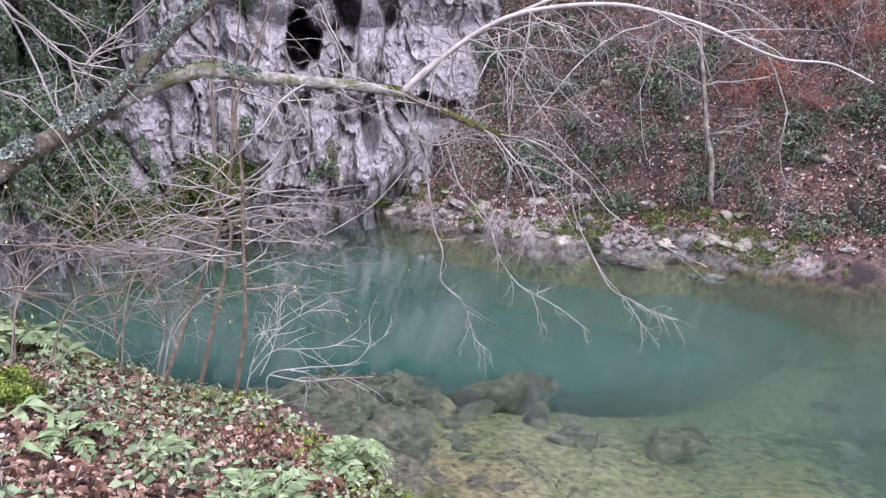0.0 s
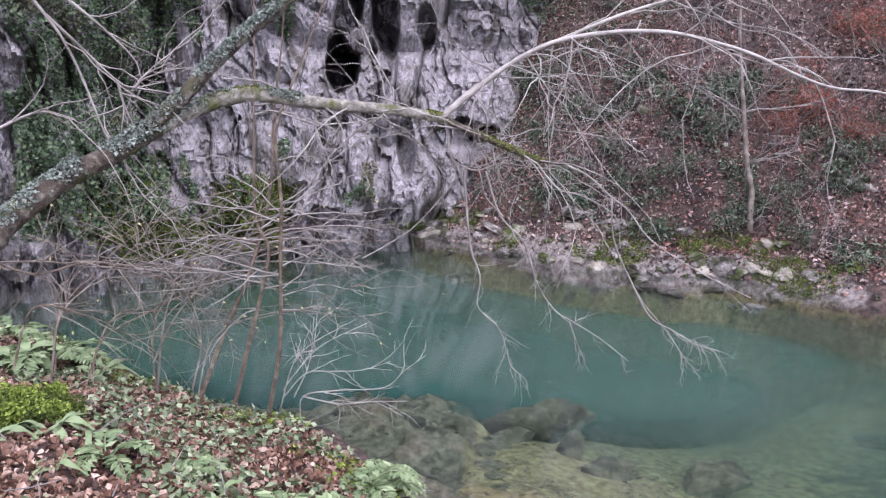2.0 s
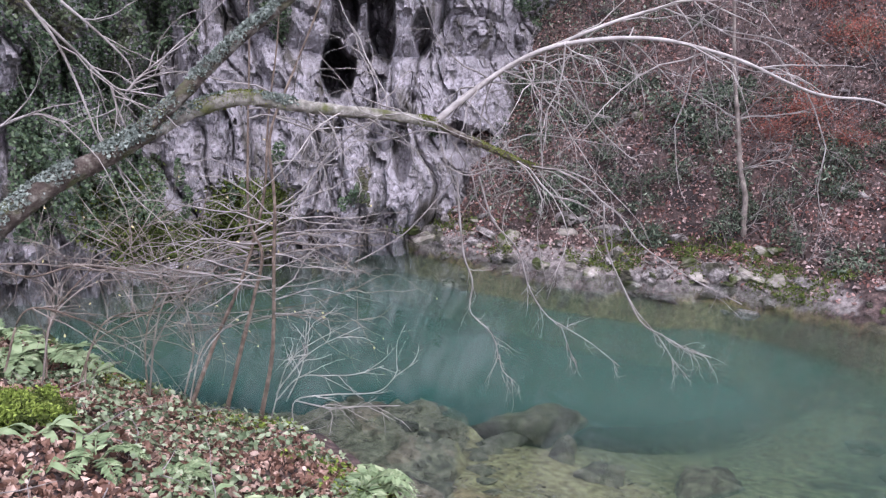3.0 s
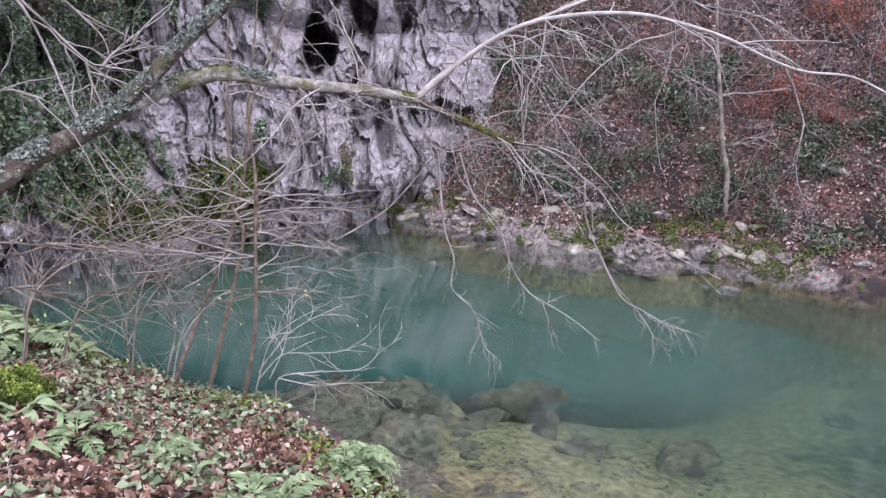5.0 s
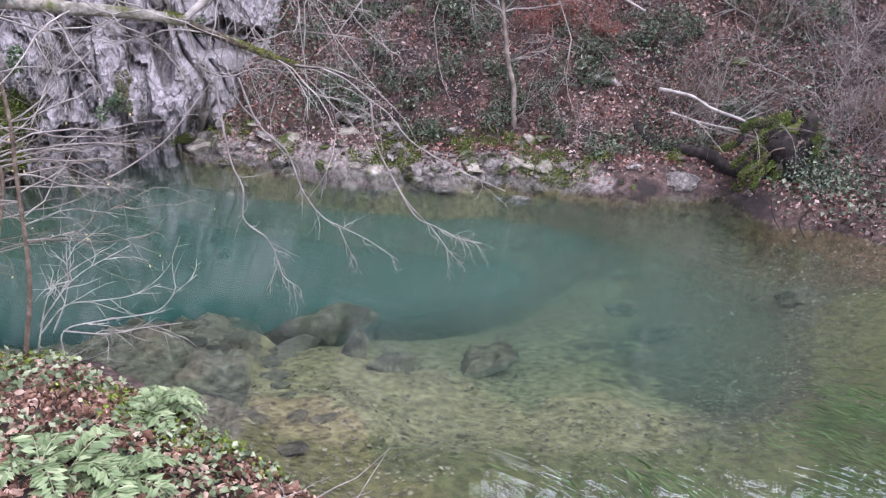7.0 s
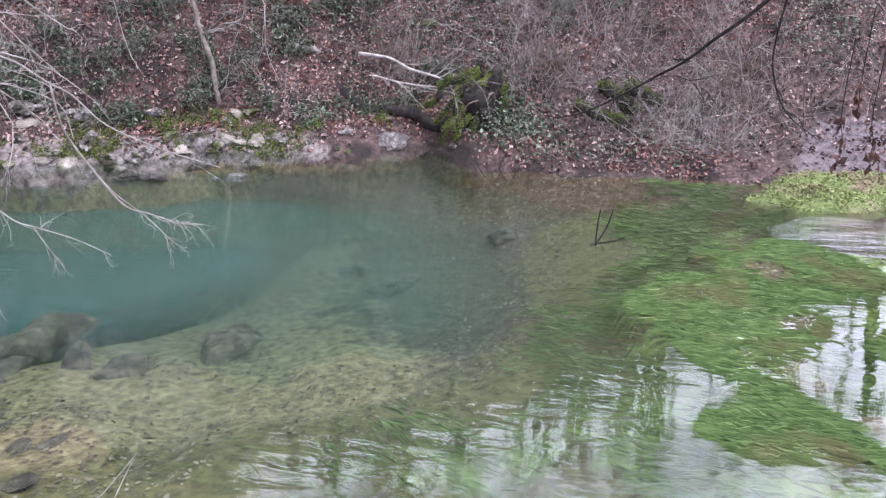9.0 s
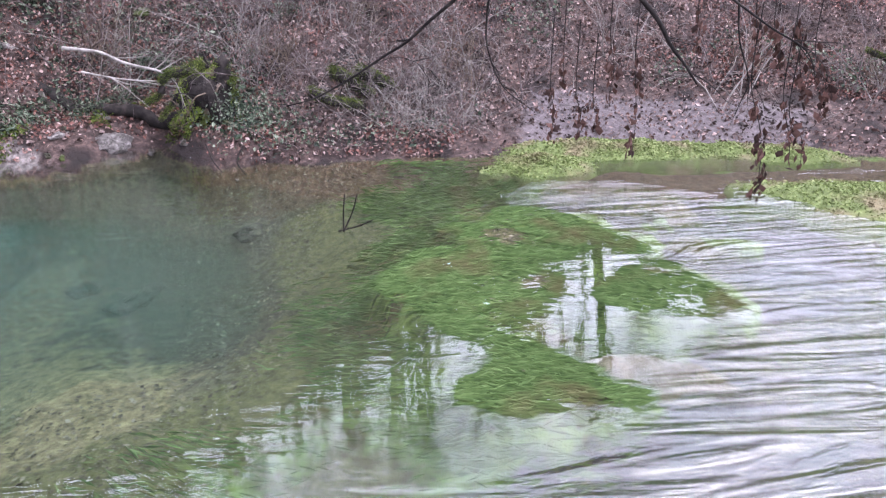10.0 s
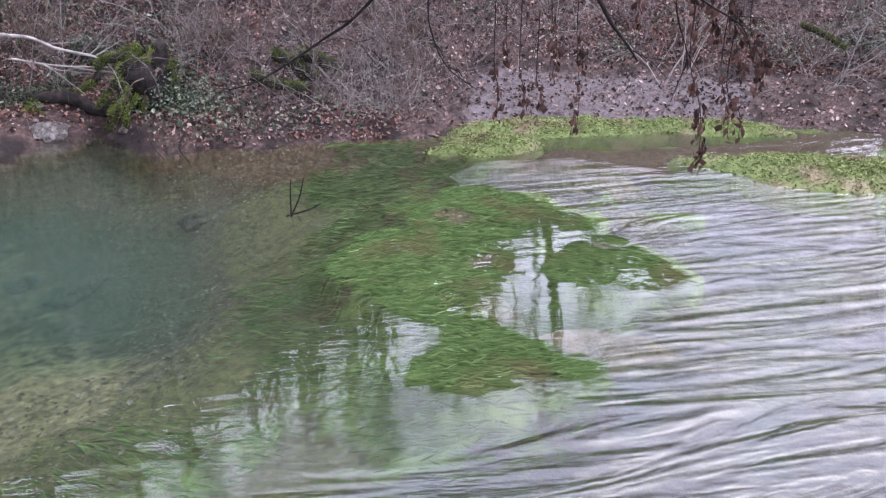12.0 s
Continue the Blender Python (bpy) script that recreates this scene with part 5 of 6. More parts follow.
rocks = [rock(Shape(), (1, 0.8, 0.65), rng, (0, 0, 0), 0.7, 11).data("shore_rock", m, True) for m in (M_STONE, M_MOSSROCK, M_STONE, M_STONE, M_MOSSROCK, M_STONE)]


def shore_stone(px, py, size, sink=0.25, pick=None):
    k = rng.integers(0, len(rocks)) if pick is None else pick
    ob = new("shore_rock", rocks[k])
    ob.location = (px, py, float(lie(np.array([px]), np.array([py]))[0][0]) + size * (0.65 - sink * 1.3) * 0.5)
    ob.rotation_euler = (rng.uniform(-0.4, 0.4), rng.uniform(-0.4, 0.4), rng.uniform(0, 6))
    ob.scale = size * np.array([rng.uniform(0.9, 1.8), rng.uniform(0.7, 1.2), rng.uniform(0.5, 1.0)])
    tagged(ob, "mossy dark limestone rock at the water's edge" if k in (1, 4) else "pale broken limestone rock at the water's edge", "rock", "rocks along the far shore")


for a in np.arange(-27, 0, 1.3):
    r = float(np.interp(a, CL_AZ, CL_R)) + rng.uniform(-0.1, 0.25)
    px, py = polar(r, a + rng.uniform(-0.5, 0.5))
    shore_stone(px, py, rng.uniform(0.12, 0.34), 0.2, rng.choice([1, 4]))
x, y = scatter(5200, (-2, 45), (6.5, 12.5), lambda x, y, s: (s > -0.1) & (s < 0.75) & (y > 4.8) & (rng.random(x.shape) < np.interp(np.degrees(np.arctan2(x, y)), [0, 24, 31, 37, 45], [1, 1, 0.35, 0.06, 0.04])), rng)
for px, py in zip(x[:190], y[:190]):
    shore_stone(px, py, 0.035 + 0.17 * rng.random() ** 2.0, 0.45)
x, y = scatter(3000, (6, 40), (9, 15), lambda x, y, s: (s > 0.7) & (s < 5), rng)
for px, py in zip(x[:40], y[:40]):
    shore_stone(px, py, 0.05 + 0.13 * rng.random() ** 2, 0.4)
for px, py, size in ((3.45, 8.0, 0.2), (3.62, 7.85, 0.16), (3.3, 8.12, 0.16), (6.5, 1.62, 0.22), (6.35, 1.8, 0.14)):
    shore_stone(px, py, size, 0.2, 1)

x, y = scatter(30000, (-1, 40), (7.5, 12.5), lambda x, y, s: (s > 0.02) & (s < 0.7) & (fbm(x * 2.4, y * 2.4, 27, 3) > 0.38), rng)
tagged(new("shore_moss", tufts(Shape(), np.repeat(ground_at(x, y, 0.03), 5, axis=0), np.repeat(ground_normal(x, y), 5, axis=0), 0.03, 0.035, rng).data("shore_moss", M_MOSS, True)), "dark green moss patches on the far shore", "moss", kind="stuff")

# ================= the far slope =================
rng = np.random.default_rng(51)


def far_side(x, y, s):
    return (s > np.where(x * 0.75 > y - 1.0, 0.0, 0.35) * rng.random(x.shape)) & (x * 0.62 + y * 0.45 > 2.7)


x, y = scatter(155000, (-1, 100), (6.5, 15.5), lambda x, y, s: far_side(x, y, s) & (rng.random(x.shape) < np.clip(1.5 - s / 9, 0.25, 1)) & ~((x > 6.2) & (y < 4.0) & (s < 1.5) & (rng.random(x.shape) < 0.65)), rng)
tagged(new("slope_litter", leaves(Shape(), ground_at(x, y, 0.02), ground_normal(x, y), 0.026 + 0.036 * rng.random(len(x)), rng, 0.75, 0.6, 0.6).data("slope_litter", M_LITTER, True)), "reddish-brown fallen leaves on the wooded slope", "leaf litter", kind="stuff")
x, y = scatter(90000, (-1, 100), (6.5, 15), lambda x, y, s: far_side(x, y, s) & (rng.random(x.shape) < np.clip(1.4 - s / 8, 0.2, 1)) & (fbm(x * 0.75, y * 0.75, 22, 4) + 0.25 * smooth(12, 20, np.degrees(np.arctan2(x, y))) * smooth(44, 34, np.degrees(np.arctan2(x, y))) > 0.12) & ~((x > 6.2) & (y < 4.0) & (s < 1.5)), rng)
tagged(new("russet_litter", leaves(Shape(), ground_at(x, y, 0.03), ground_normal(x, y), 0.022 + 0.033 * rng.random(len(x)), rng, 0.75, 0.6, 0.6).data("russet_litter", M_RUSSET, True)), "drifts of russet-red fallen leaves on the slope", "leaf litter", kind="stuff")
x, y = scatter(90000, (1, 44), (8, 17), lambda x, y, s: far_side(x, y, s) & (s > 0.5) & (fbm(x * 0.9, y * 0.9, 12, 4) > 0.2) & (rng.random(x.shape) < 0.5), rng)
lift = rng.uniform(0.03, 0.4, len(x)) * smooth(0.2, 0.7, fbm(x * 0.9, y * 0.9, 12, 4))
tagged(new("slope_evergreens", leaves(Shape(), ground_at(x, y, 0.02) + np.stack([0 * x, 0 * x, lift], -1), ground_normal(x, y), 0.04 + 0.035 * rng.random(len(x)), rng, 0.9, 0.4, 0.25).data("slope_evergreens", M_IVY, True)), "dark evergreen undergrowth in patches on the slope", "undergrowth", kind="stuff")
x, y = scatter(40000, (41, 100), (6.5, 14), lambda x, y, s: (s > 0.02) & (x * 0.62 + y * 0.45 > 2.7) & (fbm(x * 1.1, y * 1.1, 13, 4) + 0.5 * smooth(1.2, 0.0, s) * (y > 4.2) > 0.3) & ~((x > 6.2) & (y < 4.0) & (s < 1.4)), rng)
lift = rng.uniform(0.02, 0.25, len(x))
tagged(new("bank_ivy", leaves(Shape(), ground_at(x, y, 0.02) + np.stack([0 * x, 0 * x, lift], -1), ground_normal(x, y), 0.03 + 0.03 * rng.random(len(x)), rng, 0.8, 0.6, 0.3).data("bank_ivy", M_IVY, True)), "grey-green ivy and bramble trailing over the stream bank", "ivy", kind="stuff")


def make_evergreen(seed):
    r = np.random.default_rng(seed)
    ob = thing("evergreen_clump", "low dark glossy evergreen clump on the slope", "shrub", "evergreen clumps on the slope")
    tips_ = []
    sh = Shape()
    for k in range(9):
        twig(sh, (r.normal(0, 0.05), r.normal(0, 0.05), -0.03), (r.normal(0, 0.7), r.normal(0, 0.7), 0.8), r.uniform(0.25, 0.5), 0.006, r, 2, 0.5, 0.3, 4, 0.55, 4, 7, 0.5, tips_)
    part("stem", sh, M_STEM, ob)
    q = np.repeat(np.array(tips_), 11, axis=0)
    q = q + r.normal(0, 0.05, q.shape)
    part("foliage", leaves(Shape(), q, r.normal(0, 0.6, q.shape) + np.array([0, -0.3, 0.9]), np.full(len(q), 0.075), r, 0.5, 0.32, 0.3), M_IVY, ob, flat=True)["kind"] = "stuff"
    return ob


def make_shrub(height, stems, mat, seed, levels=2):
    r = np.random.default_rng(seed)
    ob = thing("thicket_shrub", "leafless grey-brown brush on the slope", "shrub", "brush on the slope")
    for k in range(stems):
        sh = Shape()
        d = np.array([r.normal(0, 0.5), r.normal(0, 0.5), 1.0])
        twig(sh, np.array([r.normal(0, 0.12), r.normal(0, 0.12), -0.05]), d, height * r.uniform(0.6, 1.1), 0.008, r, levels, r.uniform(0, 0.9), 0.3, 7, 0.5, 4, 7)
        part("stem", sh, mat, ob)
    return ob


shrubs = [make_shrub(1.2, 6, M_TWIG, 61), make_shrub(0.9, 8, M_BRUSH, 62), make_shrub(1.9, 4, M_BRUSH, 63), make_shrub(0.8, 8, M_STEM, 64)]
for ob in shrubs:
    ob.location = (*polar(17.0, 20.0 + 9 * shrubs.index(ob)), 0)
    ob.location.z = float(lie(np.array([ob.location.x]), np.array([ob.location.y]))[0][0])


def plant(ob, px, py, size, tilt=0.15):
    z = float(lie(np.array([px]), np.array([py]))[0][0])
    cp = copy_thing(ob, pose(px, py, z - 0.02, rng.uniform(-12, 12) * tilt * 5, rng.uniform(-12, 12) * tilt * 5, rng.uniform(0, 360)))
    cp.scale = (size, size, size)
    return cp


x, y = scatter(6000, (4, 100), (8.5, 16), lambda x, y, s: (s > 0.9) & far_side(x, y, s), rng)
for px, py in zip(x[:95], y[:95]):
    plant(shrubs[rng.integers(0, 4)], px, py, rng.uniform(0.6, 1.2))
x, y = scatter(4000, (34, 66), (7.2, 12), lambda x, y, s: (s > np.where(np.degrees(np.arctan2(x, y)) < 42, 1.0, 0.35)) & (s < 3.5), rng)
for px, py in zip(x[:78], y[:78]):
    plant(shrubs[rng.integers(0, 4)], px, py, rng.uniform(0.45, 0.95))
x, y = scatter(6000, (3, 42), (9, 14), lambda x, y, s: (s > 0.7) & far_side(x, y, s), rng)
for px, py in zip(x[:60], y[:60]):
    plant(shrubs[rng.integers(0, 3)], px, py, rng.uniform(0.5, 0.95))
# the fine brush between, too thick to count
brush = Shape()
x, y = scatter(9000, (3, 98), (7.5, 14.5), lambda x, y, s: (s > 0.5) & far_side(x, y, s) & ~((x > 6.2) & (y < 4.0) & (s < 1.6)), rng)
for px, py in zip(x[:520], y[:520]):
    p = ground_at(px, py, -0.03)
    for _ in range(2):
        twig(brush, p, (rng.normal(0, 0.55), rng.normal(0, 0.55), 0.9), rng.uniform(0.35, 1.3), 0.0055, rng, 2, rng.uniform(0, 0.8), 0.35, 5, 0.5, 3, 6)
x, y = scatter(4000, (45, 66), (7.2, 10.5), lambda x, y, s: (s > 0.15) & (s < 2.6) & ~((x > 6.6) & (y < 4.0) & (s < 1.2)), rng)
for px, py in zip(x[:260], y[:260]):
    twig(brush, ground_at(px, py, -0.03), (rng.normal(0, 0.7), rng.normal(-0.2, 0.6), 0.7), rng.uniform(0.3, 0.8), 0.005, rng, 2, rng.uniform(0.2, 1.4), 0.4, 6, 0.55, 3, 6)
pale_brush = Shape()
for a0, a1, r0, r1, many in ((41, 50, 8.2, 10.5, 150), (52, 61, 7.6, 9.2, 160), (62, 98, 9.5, 13, 80), (4, 40, 10, 14, 120)):
    x, y = scatter(3000, (a0, a1), (r0, r1), lambda x, y, s: s > 0.45, rng)
    for px, py in zip(x[:many], y[:many]):
        twig(pale_brush, ground_at(px, py, -0.03), (rng.normal(0, 0.6), rng.normal(0, 0.6), 0.8), rng.uniform(0.4, 1.1), 0.0045, rng, 3, rng.uniform(0, 1.2), 0.45, 4, 0.55, 3, 6)
tagged(new("grey_brush", pale_brush.data("grey_brush", M_TWIG)), "tangled pale grey leafless brush above the banks", "brush", kind="stuff")
tagged(new("fine_brush", brush.data("fine_brush", M_BRUSH)), "thick leafless brown brush and brambles on the banks", "brush", kind="stuff")
clumps = [make_evergreen(91), make_evergreen(92)]
for ob, (r_, a_) in zip(clumps, ((10.6, 17.0), (10.9, 20.5))):
    ob.location = ground_at(*polar(r_, a_), 0)
x, y = scatter(3000, (6, 27), (9.3, 13), lambda x, y, s: (s > 0.5) & (s < 2.6), rng)
for px, py in zip(x[:34], y[:34]):
    plant(clumps[rng.integers(0, 2)], px, py, rng.uniform(0.5, 1.0))
x, y = scatter(3000, (25, 41), (8.0, 12), lambda x, y, s: (s > 0.5) & (s < 2.4), rng)
for px, py in zip(x[:20], y[:20]):
    plant(clumps[rng.integers(0, 2)], px, py, rng.uniform(0.4, 0.9))
x, y = scatter(3000, (7, 60), (8.0, 14), lambda x, y, s: (s > 0.7) & (s < 4.5) & (fbm(x * 0.7, y * 0.7, 15, 3) > -0.1), rng)
for px, py in zip(x[:26], y[:26]):
    plant(clumps[rng.integers(0, 2)], px, py, rng.uniform(0.45, 0.85))
# rusty beech bush
rust = thing("beech_bush", "young bush still holding rust-red leaves", "bush", "rusty young bushes on the slope")
tips = []
for k in range(9):
    sh = Shape()
    twig(sh, (rng.normal(0, 0.15), rng.normal(0, 0.15), 0), (rng.normal(0, 0.6), rng.normal(0, 0.6), 1), rng.uniform(0.8, 1.5), 0.01, rng, 3, 0.3, 0.3, 5, 0.55, 5, 8, 0.5, tips)
    part("stem", sh, M_STEM, rust)
tp = np.array(tips)
tp = np.repeat(tp, 8, axis=0) + rng.normal(0, 0.08, (len(tp) * 8, 3))
part("leaves", leaves(Shape(), tp, rng.normal(0, 1, tp.shape), np.full(len(tp), 0.042), rng, 0.5, 0.6, 0.3), M_RED, rust, "rust-red withered leaves", flat=True)
rust.location = ground_at(*polar(10.6, 26.0), 0)
rust.scale = (0.7, 0.7, 0.7)
for r_, a_, k_ in ((11.6, 28.5, 0.75), (10.4, 23.5, 0.5), (12.4, 25.5, 0.65), (11.2, 31.5, 0.5), (10.3, 28.0, 0.45)):
    px, py = polar(r_, a_)
    plant(rust, px, py, k_)

# bare trees on the slope and along its crest
def make_tree(height, seed, mat):
    r = np.random.default_rng(seed)
    ob = thing("bare_tree", "bare winter tree with a slender grey trunk on the slope", "tree", "bare trees on the slope")
    n = 16
    line = np.stack([0.25 * np.cumsum(r.normal(0, 0.25, n)), 0.25 * np.cumsum(r.normal(0, 0.25, n)), np.linspace(-0.2, height, n)], -1)
    part("trunk", tube(Shape(), curve(line, 30), np.linspace(0.1, 0.02, 30) * height / 9, 8, 0.08, r), mat, ob)
    for k in range(12):
        sh = Shape()
        i = r.integers(5, n - 1)
        ph = r.uniform(0, 6.28)
        twig(sh, line[i], (math.cos(ph), math.sin(ph), r.uniform(0.4, 1.2)), height * r.uniform(0.18, 0.36), 0.03 * height / 9, r, 2, -0.2, 0.3, 5, 0.5, 4, 7)
        part("limb", sh, mat, ob)
    return ob


trees = [make_tree(9, 71, M_TWIG), make_tree(12, 72, M_DARK), make_tree(7, 73, M_TWIG)]
for ob, (r_, a_) in zip(trees, ((13.5, 33.0), (15.0, 29.3), (15.5, 40.0))):
    ob.location = ground_at(*polar(r_, a_), -0.05)
x, y = scatter(600, (8, 125), (14, 36), lambda x, y, s: (s > 4), rng)
for px, py in zip(x[:72], y[:72]):
    plant(trees[rng.integers(0, 3)], px, py, rng.uniform(0.7, 1.2), 0.06)
x, y = scatter(900, (30, 78), (17, 31), lambda x, y, s: (s > 7), rng)
for px, py in zip(x[:34], y[:34]):
    plant(trees[rng.integers(0, 3)], px, py, rng.uniform(0.8, 1.25), 0.1)
# the pale slender trunk by the shore
TRUNK2 = [(3.62, 8.73, 0.20), (3.59, 8.75, 0.54), (3.59, 8.76, 0.87), (3.52, 8.80, 1.19), (3.45, 8.83, 1.77), (3.37, 8.87, 2.40), (3.31, 8.90, 3.25)]
slim = thing("slender_tree", "slender pale-barked tree standing above the shore", "tree")
part("trunk", tube(Shape(), curve(TRUNK2 + [(3.22, 8.95, 4.6)], 40), np.linspace(0.04, 0.01, 40), 9, 0.25), M_TANGLE, slim)
for k in range(9):
    sh = Shape()
    i = rng.integers(3, 7)
    twig(sh, TRUNK2[min(i, 6)], (rng.normal(), rng.normal(), 0.6), rng.uniform(0.5, 1.3), 0.01, rng, 2, 0.1, 0.3, 5, 0.5, 4, 8)
    part("limb", sh, M_TWIG, slim)

# ================= the stream bank: roots, logs, brush =================
rng = np.random.default_rng(81)
stump = thing("mossy_root_plate", "mossy root plate and stump leaning over the water", "tree stump", at=(0, 0, 0))
earth = Shape()
rock(earth, (0.34, 0.3, 0.4), rng, (5.62, 6.3, 0.42), 0.5, 18)
part("root_ball", earth, M_DARK, stump, "dark earth between the roots", flat=True)
part("stub", tube(Shape(), curve([(5.72, 6.21, 0.5), (5.72, 6.2, 0.7), (5.74, 6.19, 0.87)], 16), np.linspace(0.1, 0.07, 16), 12, 0.3), M_DARK, stump, "short broken dark stump")
ROOTS = [[(5.71, 6.23, 0.79), (5.48, 6.31, 0.58), (5.24, 6.43, 0.22)], [(5.65, 6.29, 0.84), (5.42, 6.37, 0.64), (5.17, 6.5, 0.29)], [(5.61, 6.34, 0.85), (5.36, 6.44, 0.58), (5.31, 6.34, 0.2)], [(5.76, 6.17, 0.75), (5.58, 6.2, 0.52), (5.42, 6.22, 0.2)],
         [(5.8, 6.12, 0.69), (5.72, 6.04, 0.49), (5.66, 5.92, 0.24)], [(5.59, 6.37, 0.81), (5.29, 6.52, 0.7), (5.11, 6.57, 0.45)], [(5.68, 6.26, 0.71), (5.52, 6.26, 0.49), (5.36, 6.29, 0.27)]]
for k, st in enumerate(ROOTS):
    c = curve(st, 24) + 0.03 * np.stack([fbm(np.linspace(0, 4, 24), k * 3.0 + j, 2.0, 2) for j in range(3)], -1)
    r0 = rng.uniform(0.03, 0.055)
    rad = np.linspace(r0, r0 * 0.5, 24)
    root = part("root", tube(Shape(), c, rad, 8, 0.2), M_DARK if k % 3 else M_STEM, stump, "dark wet root")
    count = 4200
    i = rng.integers(0, 24, count)
    o = rng.normal(0, 1, (count, 3)) + np.array([-0.3, -0.5, 0.9])
    o /= np.linalg.norm(o, axis=1, keepdims=True)
    keep = fbm(c[i, 0] * 5, c[i, 1] * 5, c[i, 2] * 5 + k, 2) > -0.25
    bright = k in (0, 2, 6)
    part("moss", tufts(Shape(), c[i][keep] + o[keep] * (rad[i] * rng.uniform(0.9, 1.5, count))[keep, None], o[keep], 0.014, 0.014, rng), M_BRIGHT if bright else M_MOSS, root, "bright green moss" if bright else "dark green moss", flat=True)["kind"] = "stuff"
for k in range(16):
    d = unit((rng.normal(-0.3, 0.6), rng.normal(-0.4, 0.4), rng.uniform(-0.9, -0.1)))
    line = [np.array([5.5, 6.25, 0.5]) + rng.normal(0, 1, 3) * np.array([0.14, 0.14, 0.12])]
    for _ in range(7):
        d = unit(d + rng.normal(0, 0.4, 3) + np.array([0, 0, -0.12]))
        line.append(line[-1] + d * 0.065)
    r0 = rng.uniform(0.005, 0.014)
    part("rootlet", tube(Shape(), curve(np.array(line), 20), np.linspace(r0, r0 * 0.35, 20), 6, 0.15), M_DARK if k % 3 else M_STEM, stump, "thin dark root")
n = 2600
q = np.array([5.75, 5.95, 0.3]) + rng.normal(0, 1, (n, 3)) * np.array([0.2, 0.3, 0.13])
q[:, 2] = np.maximum(q[:, 2], lie(q[:, 0], q[:, 1])[0] + 0.02)
part("ivy", leaves(Shape(), q, np.tile([-0.4, -0.6, 0.6], (n, 1)), 0.02 + 0.025 * rng.random(n), rng, 0.8, 0.6, 0.3), M_IVY, stump, "trailing grey-green ivy", flat=True)["kind"] = "stuff"
# the dark one is added in place of the bank's shaded undercut
LOGS = [("mossy_log", [(6.35, 5.22, 0.75), (6.54, 5.16, 0.64), (6.75, 5.05, 0.46)], 0.07, True), ("mossy_log", [(6.61, 5.07, 0.74), (6.84, 5.03, 0.63), (7.06, 4.98, 0.49)], 0.075, True), ("mossy_log", [(6.04, 5.27, 0.59), (6.22, 5.15, 0.48), (6.44, 4.97, 0.41)], 0.055, True),
        ("shade_log", [(4.85, 8.12, 0.94), (5.03, 7.67, 0.89), (5.26, 7.15, 0.77), (5.44, 6.64, 0.69)], 0.085, False), ("fallen_branch", [(4.85, 7.54, 0.99), (5.05, 7.23, 0.95), (5.15, 6.98, 0.85), (5.3, 6.69, 0.78), (5.38, 6.5, 0.7)], 0.018, False), ("fallen_branch", [(4.86, 7.29, 0.77), (5.07, 6.92, 0.7), (5.32, 6.49, 0.68)], 0.01, False), ("mossy_log", [(10.39, 0.62, 0.84), (10.40, 0.36, 0.74), (10.41, 0.12, 0.61)], 0.03, True)]
for name, st, rad, mossy in LOGS:
    ob = thing(name, {"mossy_log": "rotting log under green moss on the bank", "fallen_branch": "pale fallen branch lying on the slope", "shade_log": "dark log standing in for the shaded undercut along the bank"}[name], "log", "logs on the stream bank")
    c = curve(st, 24)
    if name == "shade_log":
        c[:, 2] = lie(c[:, 0], c[:, 1])[0] + 0.05 * np.linspace(-1.2, 3.2, 24)
    part("wood", tube(Shape(), c, np.linspace(rad, rad * 0.7, 24), 12, 0.2), M_PALE if name == "fallen_branch" else M_DARK, ob)
    if mossy:
        k = rng.integers(0, 24, 3000)
        o = rng.normal(0, 1, (3000, 3)) + np.array([0, 0, 1.0])
        o /= np.linalg.norm(o, axis=1, keepdims=True)
        part("moss", tufts(Shape(), c[k] + o * rad * 0.95, o, 0.012, 0.015, rng), M_MOSS, ob, "green moss", flat=True)["kind"] = "stuff"
    elif name == "fallen_branch":
        sh = Shape()
        for _ in range(5):
            i = rng.integers(8, 23)
            twig(sh, c[i], unit(c[i] - c[i - 2]) + rng.normal(0, 0.4, 3), rng.uniform(0.3, 0.7), 0.008, rng, 2, 0, 0.3, 3, 0.5, 4, 7)
        part("twig", sh, M_TWIG, ob)
# dark branches hanging into the view from the tree overhead
over = thing("overhanging_branch", "dark bare branches hanging down over the stream", "branch")
DARKS = [([(4.25, 2.15, 2.01), (4.21, 2.39, 1.78), (4.19, 2.58, 1.63), (4.18, 2.75, 1.49), (4.18, 2.94, 1.38), (4.16, 3.20, 1.22), (4.11, 3.47, 1.07), (4.09, 3.71, 0.99)], 0.013), ([(4.58, 2.38, 1.87), (4.61, 2.43, 1.60), (4.66, 2.44, 1.40), (4.75, 2.37, 1.16), (4.89, 2.21, 0.99)], 0.008), ([(4.51, 1.58, 1.95), (4.67, 1.36, 1.68), (4.77, 1.28, 1.51), (4.87, 1.21, 1.39), (4.96, 1.15, 1.27)], 0.017),
         ([(5.09, 1.02, 1.91), (5.17, 0.99, 1.55), (5.25, 0.93, 1.34), (5.32, 0.92, 1.24)], 0.007), ([(4.22, 3.25, 1.21), (4.37, 3.18, 1.28), (4.54, 3.06, 1.32), (4.72, 2.91, 1.21)], 0.004), ([(4.86, 1.12, 1.86), (5.00, 0.80, 1.63), (5.10, 0.61, 1.51), (5.18, 0.54, 1.39)], 0.008)]
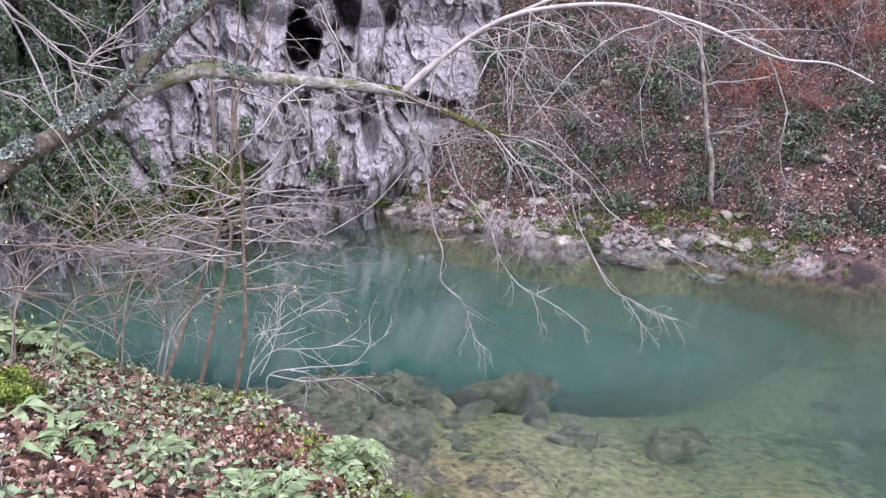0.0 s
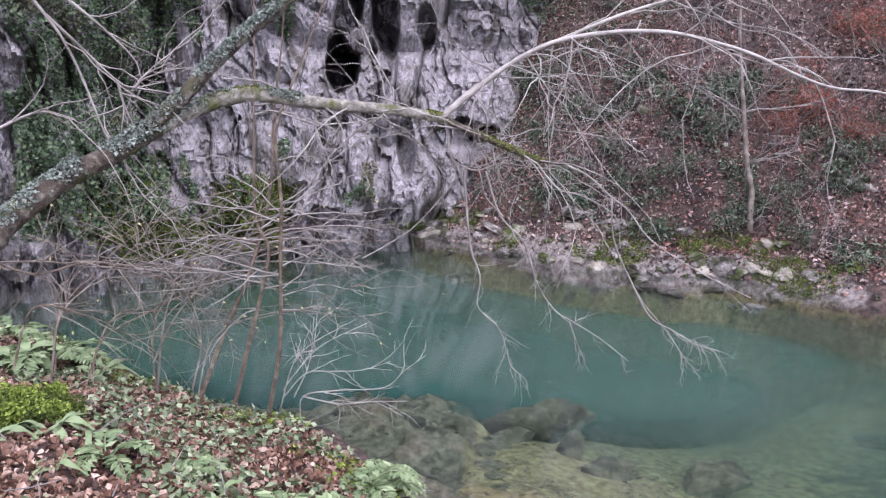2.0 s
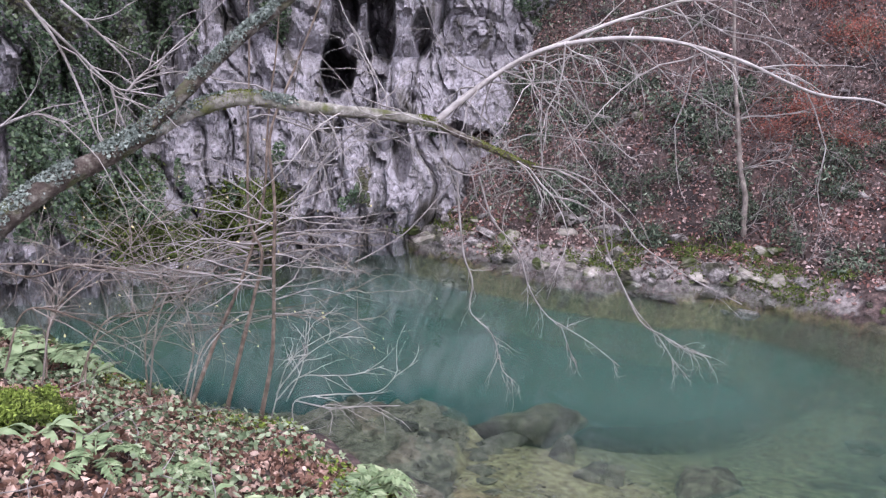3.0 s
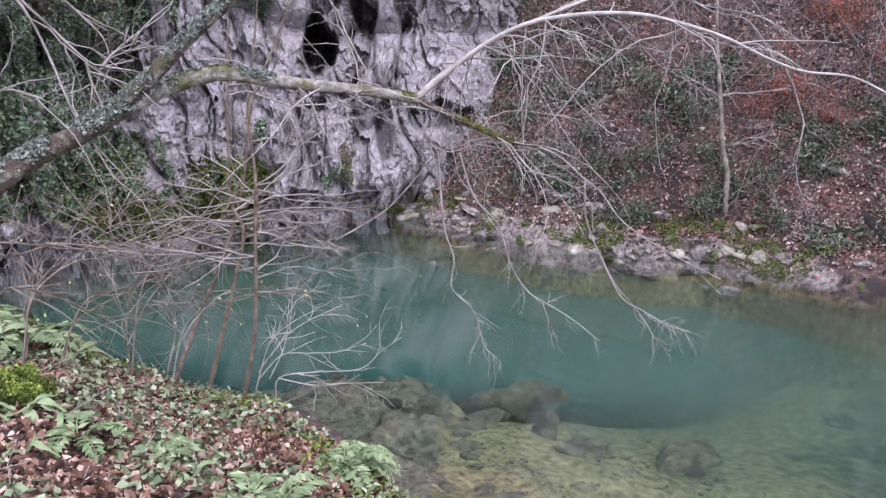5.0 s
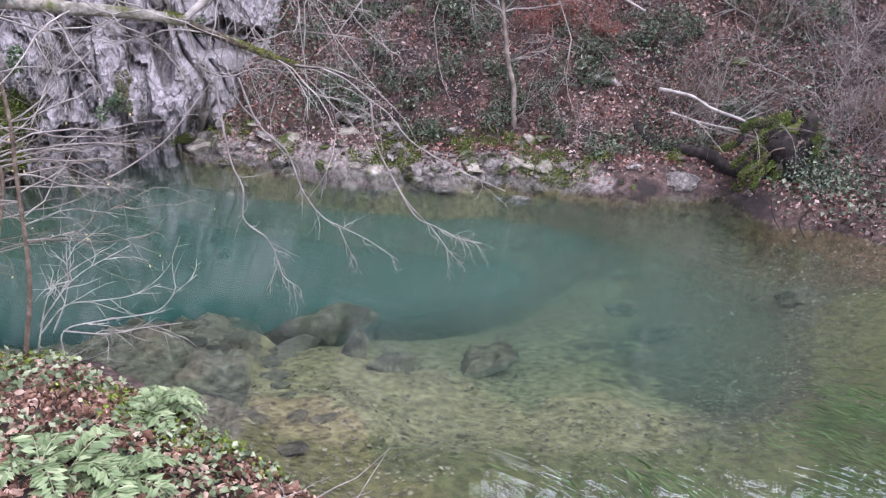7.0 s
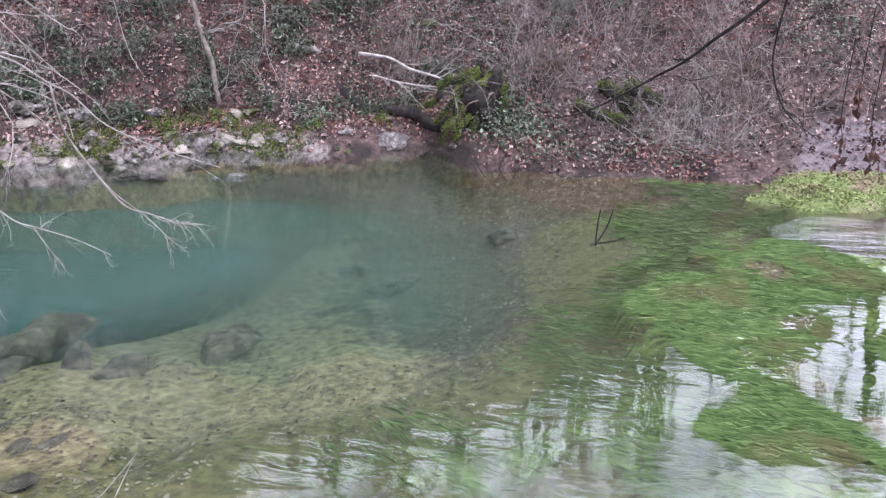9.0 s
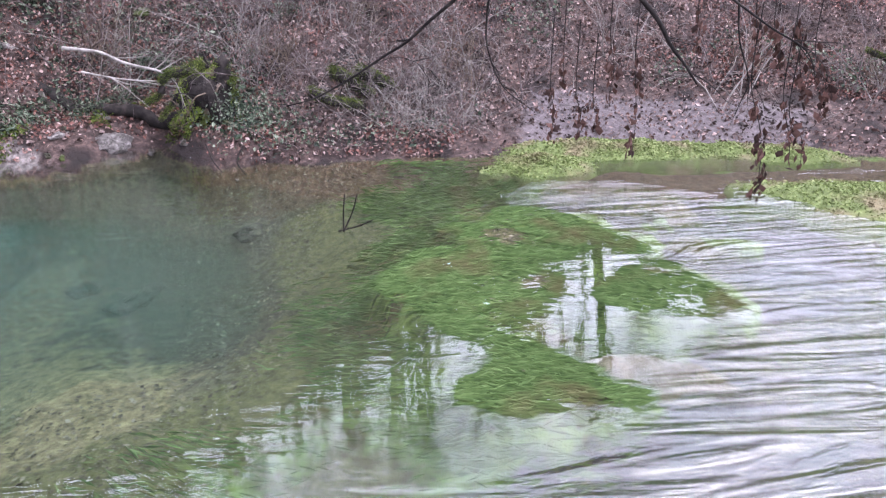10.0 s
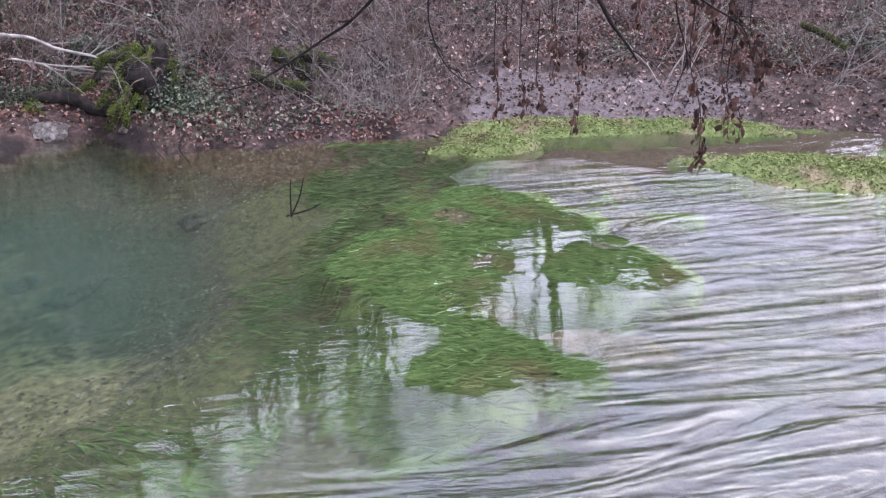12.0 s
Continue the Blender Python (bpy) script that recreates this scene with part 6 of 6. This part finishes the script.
for st, rad in DARKS:
    c = curve(st, 40)
    sh = Shape()
    tube(sh, c, np.linspace(rad, rad * 0.35, 40), 7, 0.06)
    for _ in range(4):
        i = rng.integers(10, 39)
        twig(sh, c[i], unit(c[min(i + 1, 39)] - c[i - 1]) + rng.normal(0, 0.4, 3), rng.uniform(0.15, 0.4), 0.004, rng, 2, 0.4, 0.3, 3, 0.5, 4, 7)
    part("branch", sh, M_DARK, over)
# hanging sprays of withered leaves: top, foot, number of leaves
SPRAYS = [([(5.14, 1.61, 1.38), (5.15, 1.57, 1.00), (5.15, 1.57, 0.69)], 22), ([(5.13, 0.87, 1.29), (5.14, 0.77, 0.98), (5.15, 0.74, 0.72), (5.15, 0.75, 0.55)], 42), ([(5.35, 0.71, 1.20), (5.37, 0.63, 0.91), (5.37, 0.61, 0.76)], 14), ([(5.36, 0.66, 1.09), (5.37, 0.56, 0.92), (5.38, 0.54, 0.75)], 16),
          ([(5.08, 1.77, 1.52), (5.09, 1.73, 1.30), (5.09, 1.75, 1.07)], 16), ([(5.03, 2.15, 1.16), (5.04, 2.12, 0.97), (5.04, 2.13, 0.77)], 16), ([(5.10, 1.99, 1.13), (5.12, 1.95, 0.95), (5.11, 1.96, 0.81)], 14), ([(5.15, 1.88, 1.05), (5.16, 1.83, 0.93), (5.16, 1.85, 0.83)], 10), ([(5.37, 0.58, 1.48), (5.38, 0.48, 1.25), (5.38, 0.49, 1.07)], 40),
          ([(5.45, 0.72, 1.64), (5.46, 0.67, 1.40), (5.47, 0.61, 1.15)], 34), ([(5.43, 0.85, 1.67), (5.44, 0.81, 1.46), (5.45, 0.77, 1.32)], 22), ([(5.41, 0.96, 1.70), (5.42, 0.92, 1.49), (5.42, 0.91, 1.35)], 20), ([(5.43, 1.32, 1.68), (5.44, 1.30, 1.54), (5.44, 1.29, 1.41)], 14), ([(5.15, 2.12, 1.34), (5.16, 2.11, 1.18), (5.16, 2.12, 1.11)], 8)]
for st, count in SPRAYS:
    ob = thing("leaf_spray", "hanging twig with curled dark brown withered leaves", "withered leaves", "withered leaf sprays over the stream")
    c = curve([(st[0][0], st[0][1], st[0][2] + 0.45)] + st, 40)
    part("twig", tube(Shape(), c, np.linspace(0.004, 0.0015, 40), 5), M_DARK, ob)
    count = int(count * 1.4)
    i = rng.integers(14, 40, count)
    p = c[i] + rng.normal(0, 0.02, (count, 3))
    nrm = rng.normal(0, 1, (count, 3)) * np.array([1, 1, 0.25])
    part("leaves", leaves(Shape(), p, nrm, np.full(count, 0.06), rng, 0.3, 0.4, 0.8, np.tile([0, 0, -1.0], (count, 1))), M_DEAD, ob, flat=True)
# the snag standing in the pool
snag = thing("drowned_branch", "broken branch sticking out of the shallow water", "branch")
for st in ([(4.47, 3.59, -0.06), (4.47, 3.58, 0.13), (4.48, 3.57, 0.25)], [(4.47, 3.59, -0.06), (4.48, 3.50, 0.12), (4.46, 3.43, 0.29)], [(4.48, 3.65, -0.07), (4.57, 3.50, -0.02), (4.61, 3.41, 0.03)], [(4.88, 5.56, 0.26), (4.85, 5.45, 0.12), (4.84, 5.33, 0.03)], [(5.13, 5.34, 0.22), (5.01, 5.31, 0.10), (5.00, 5.19, -0.02)]):
    part("twig", tube(Shape(), curve(st, 12), np.linspace(0.008, 0.004, 12), 5), M_DARK, snag)
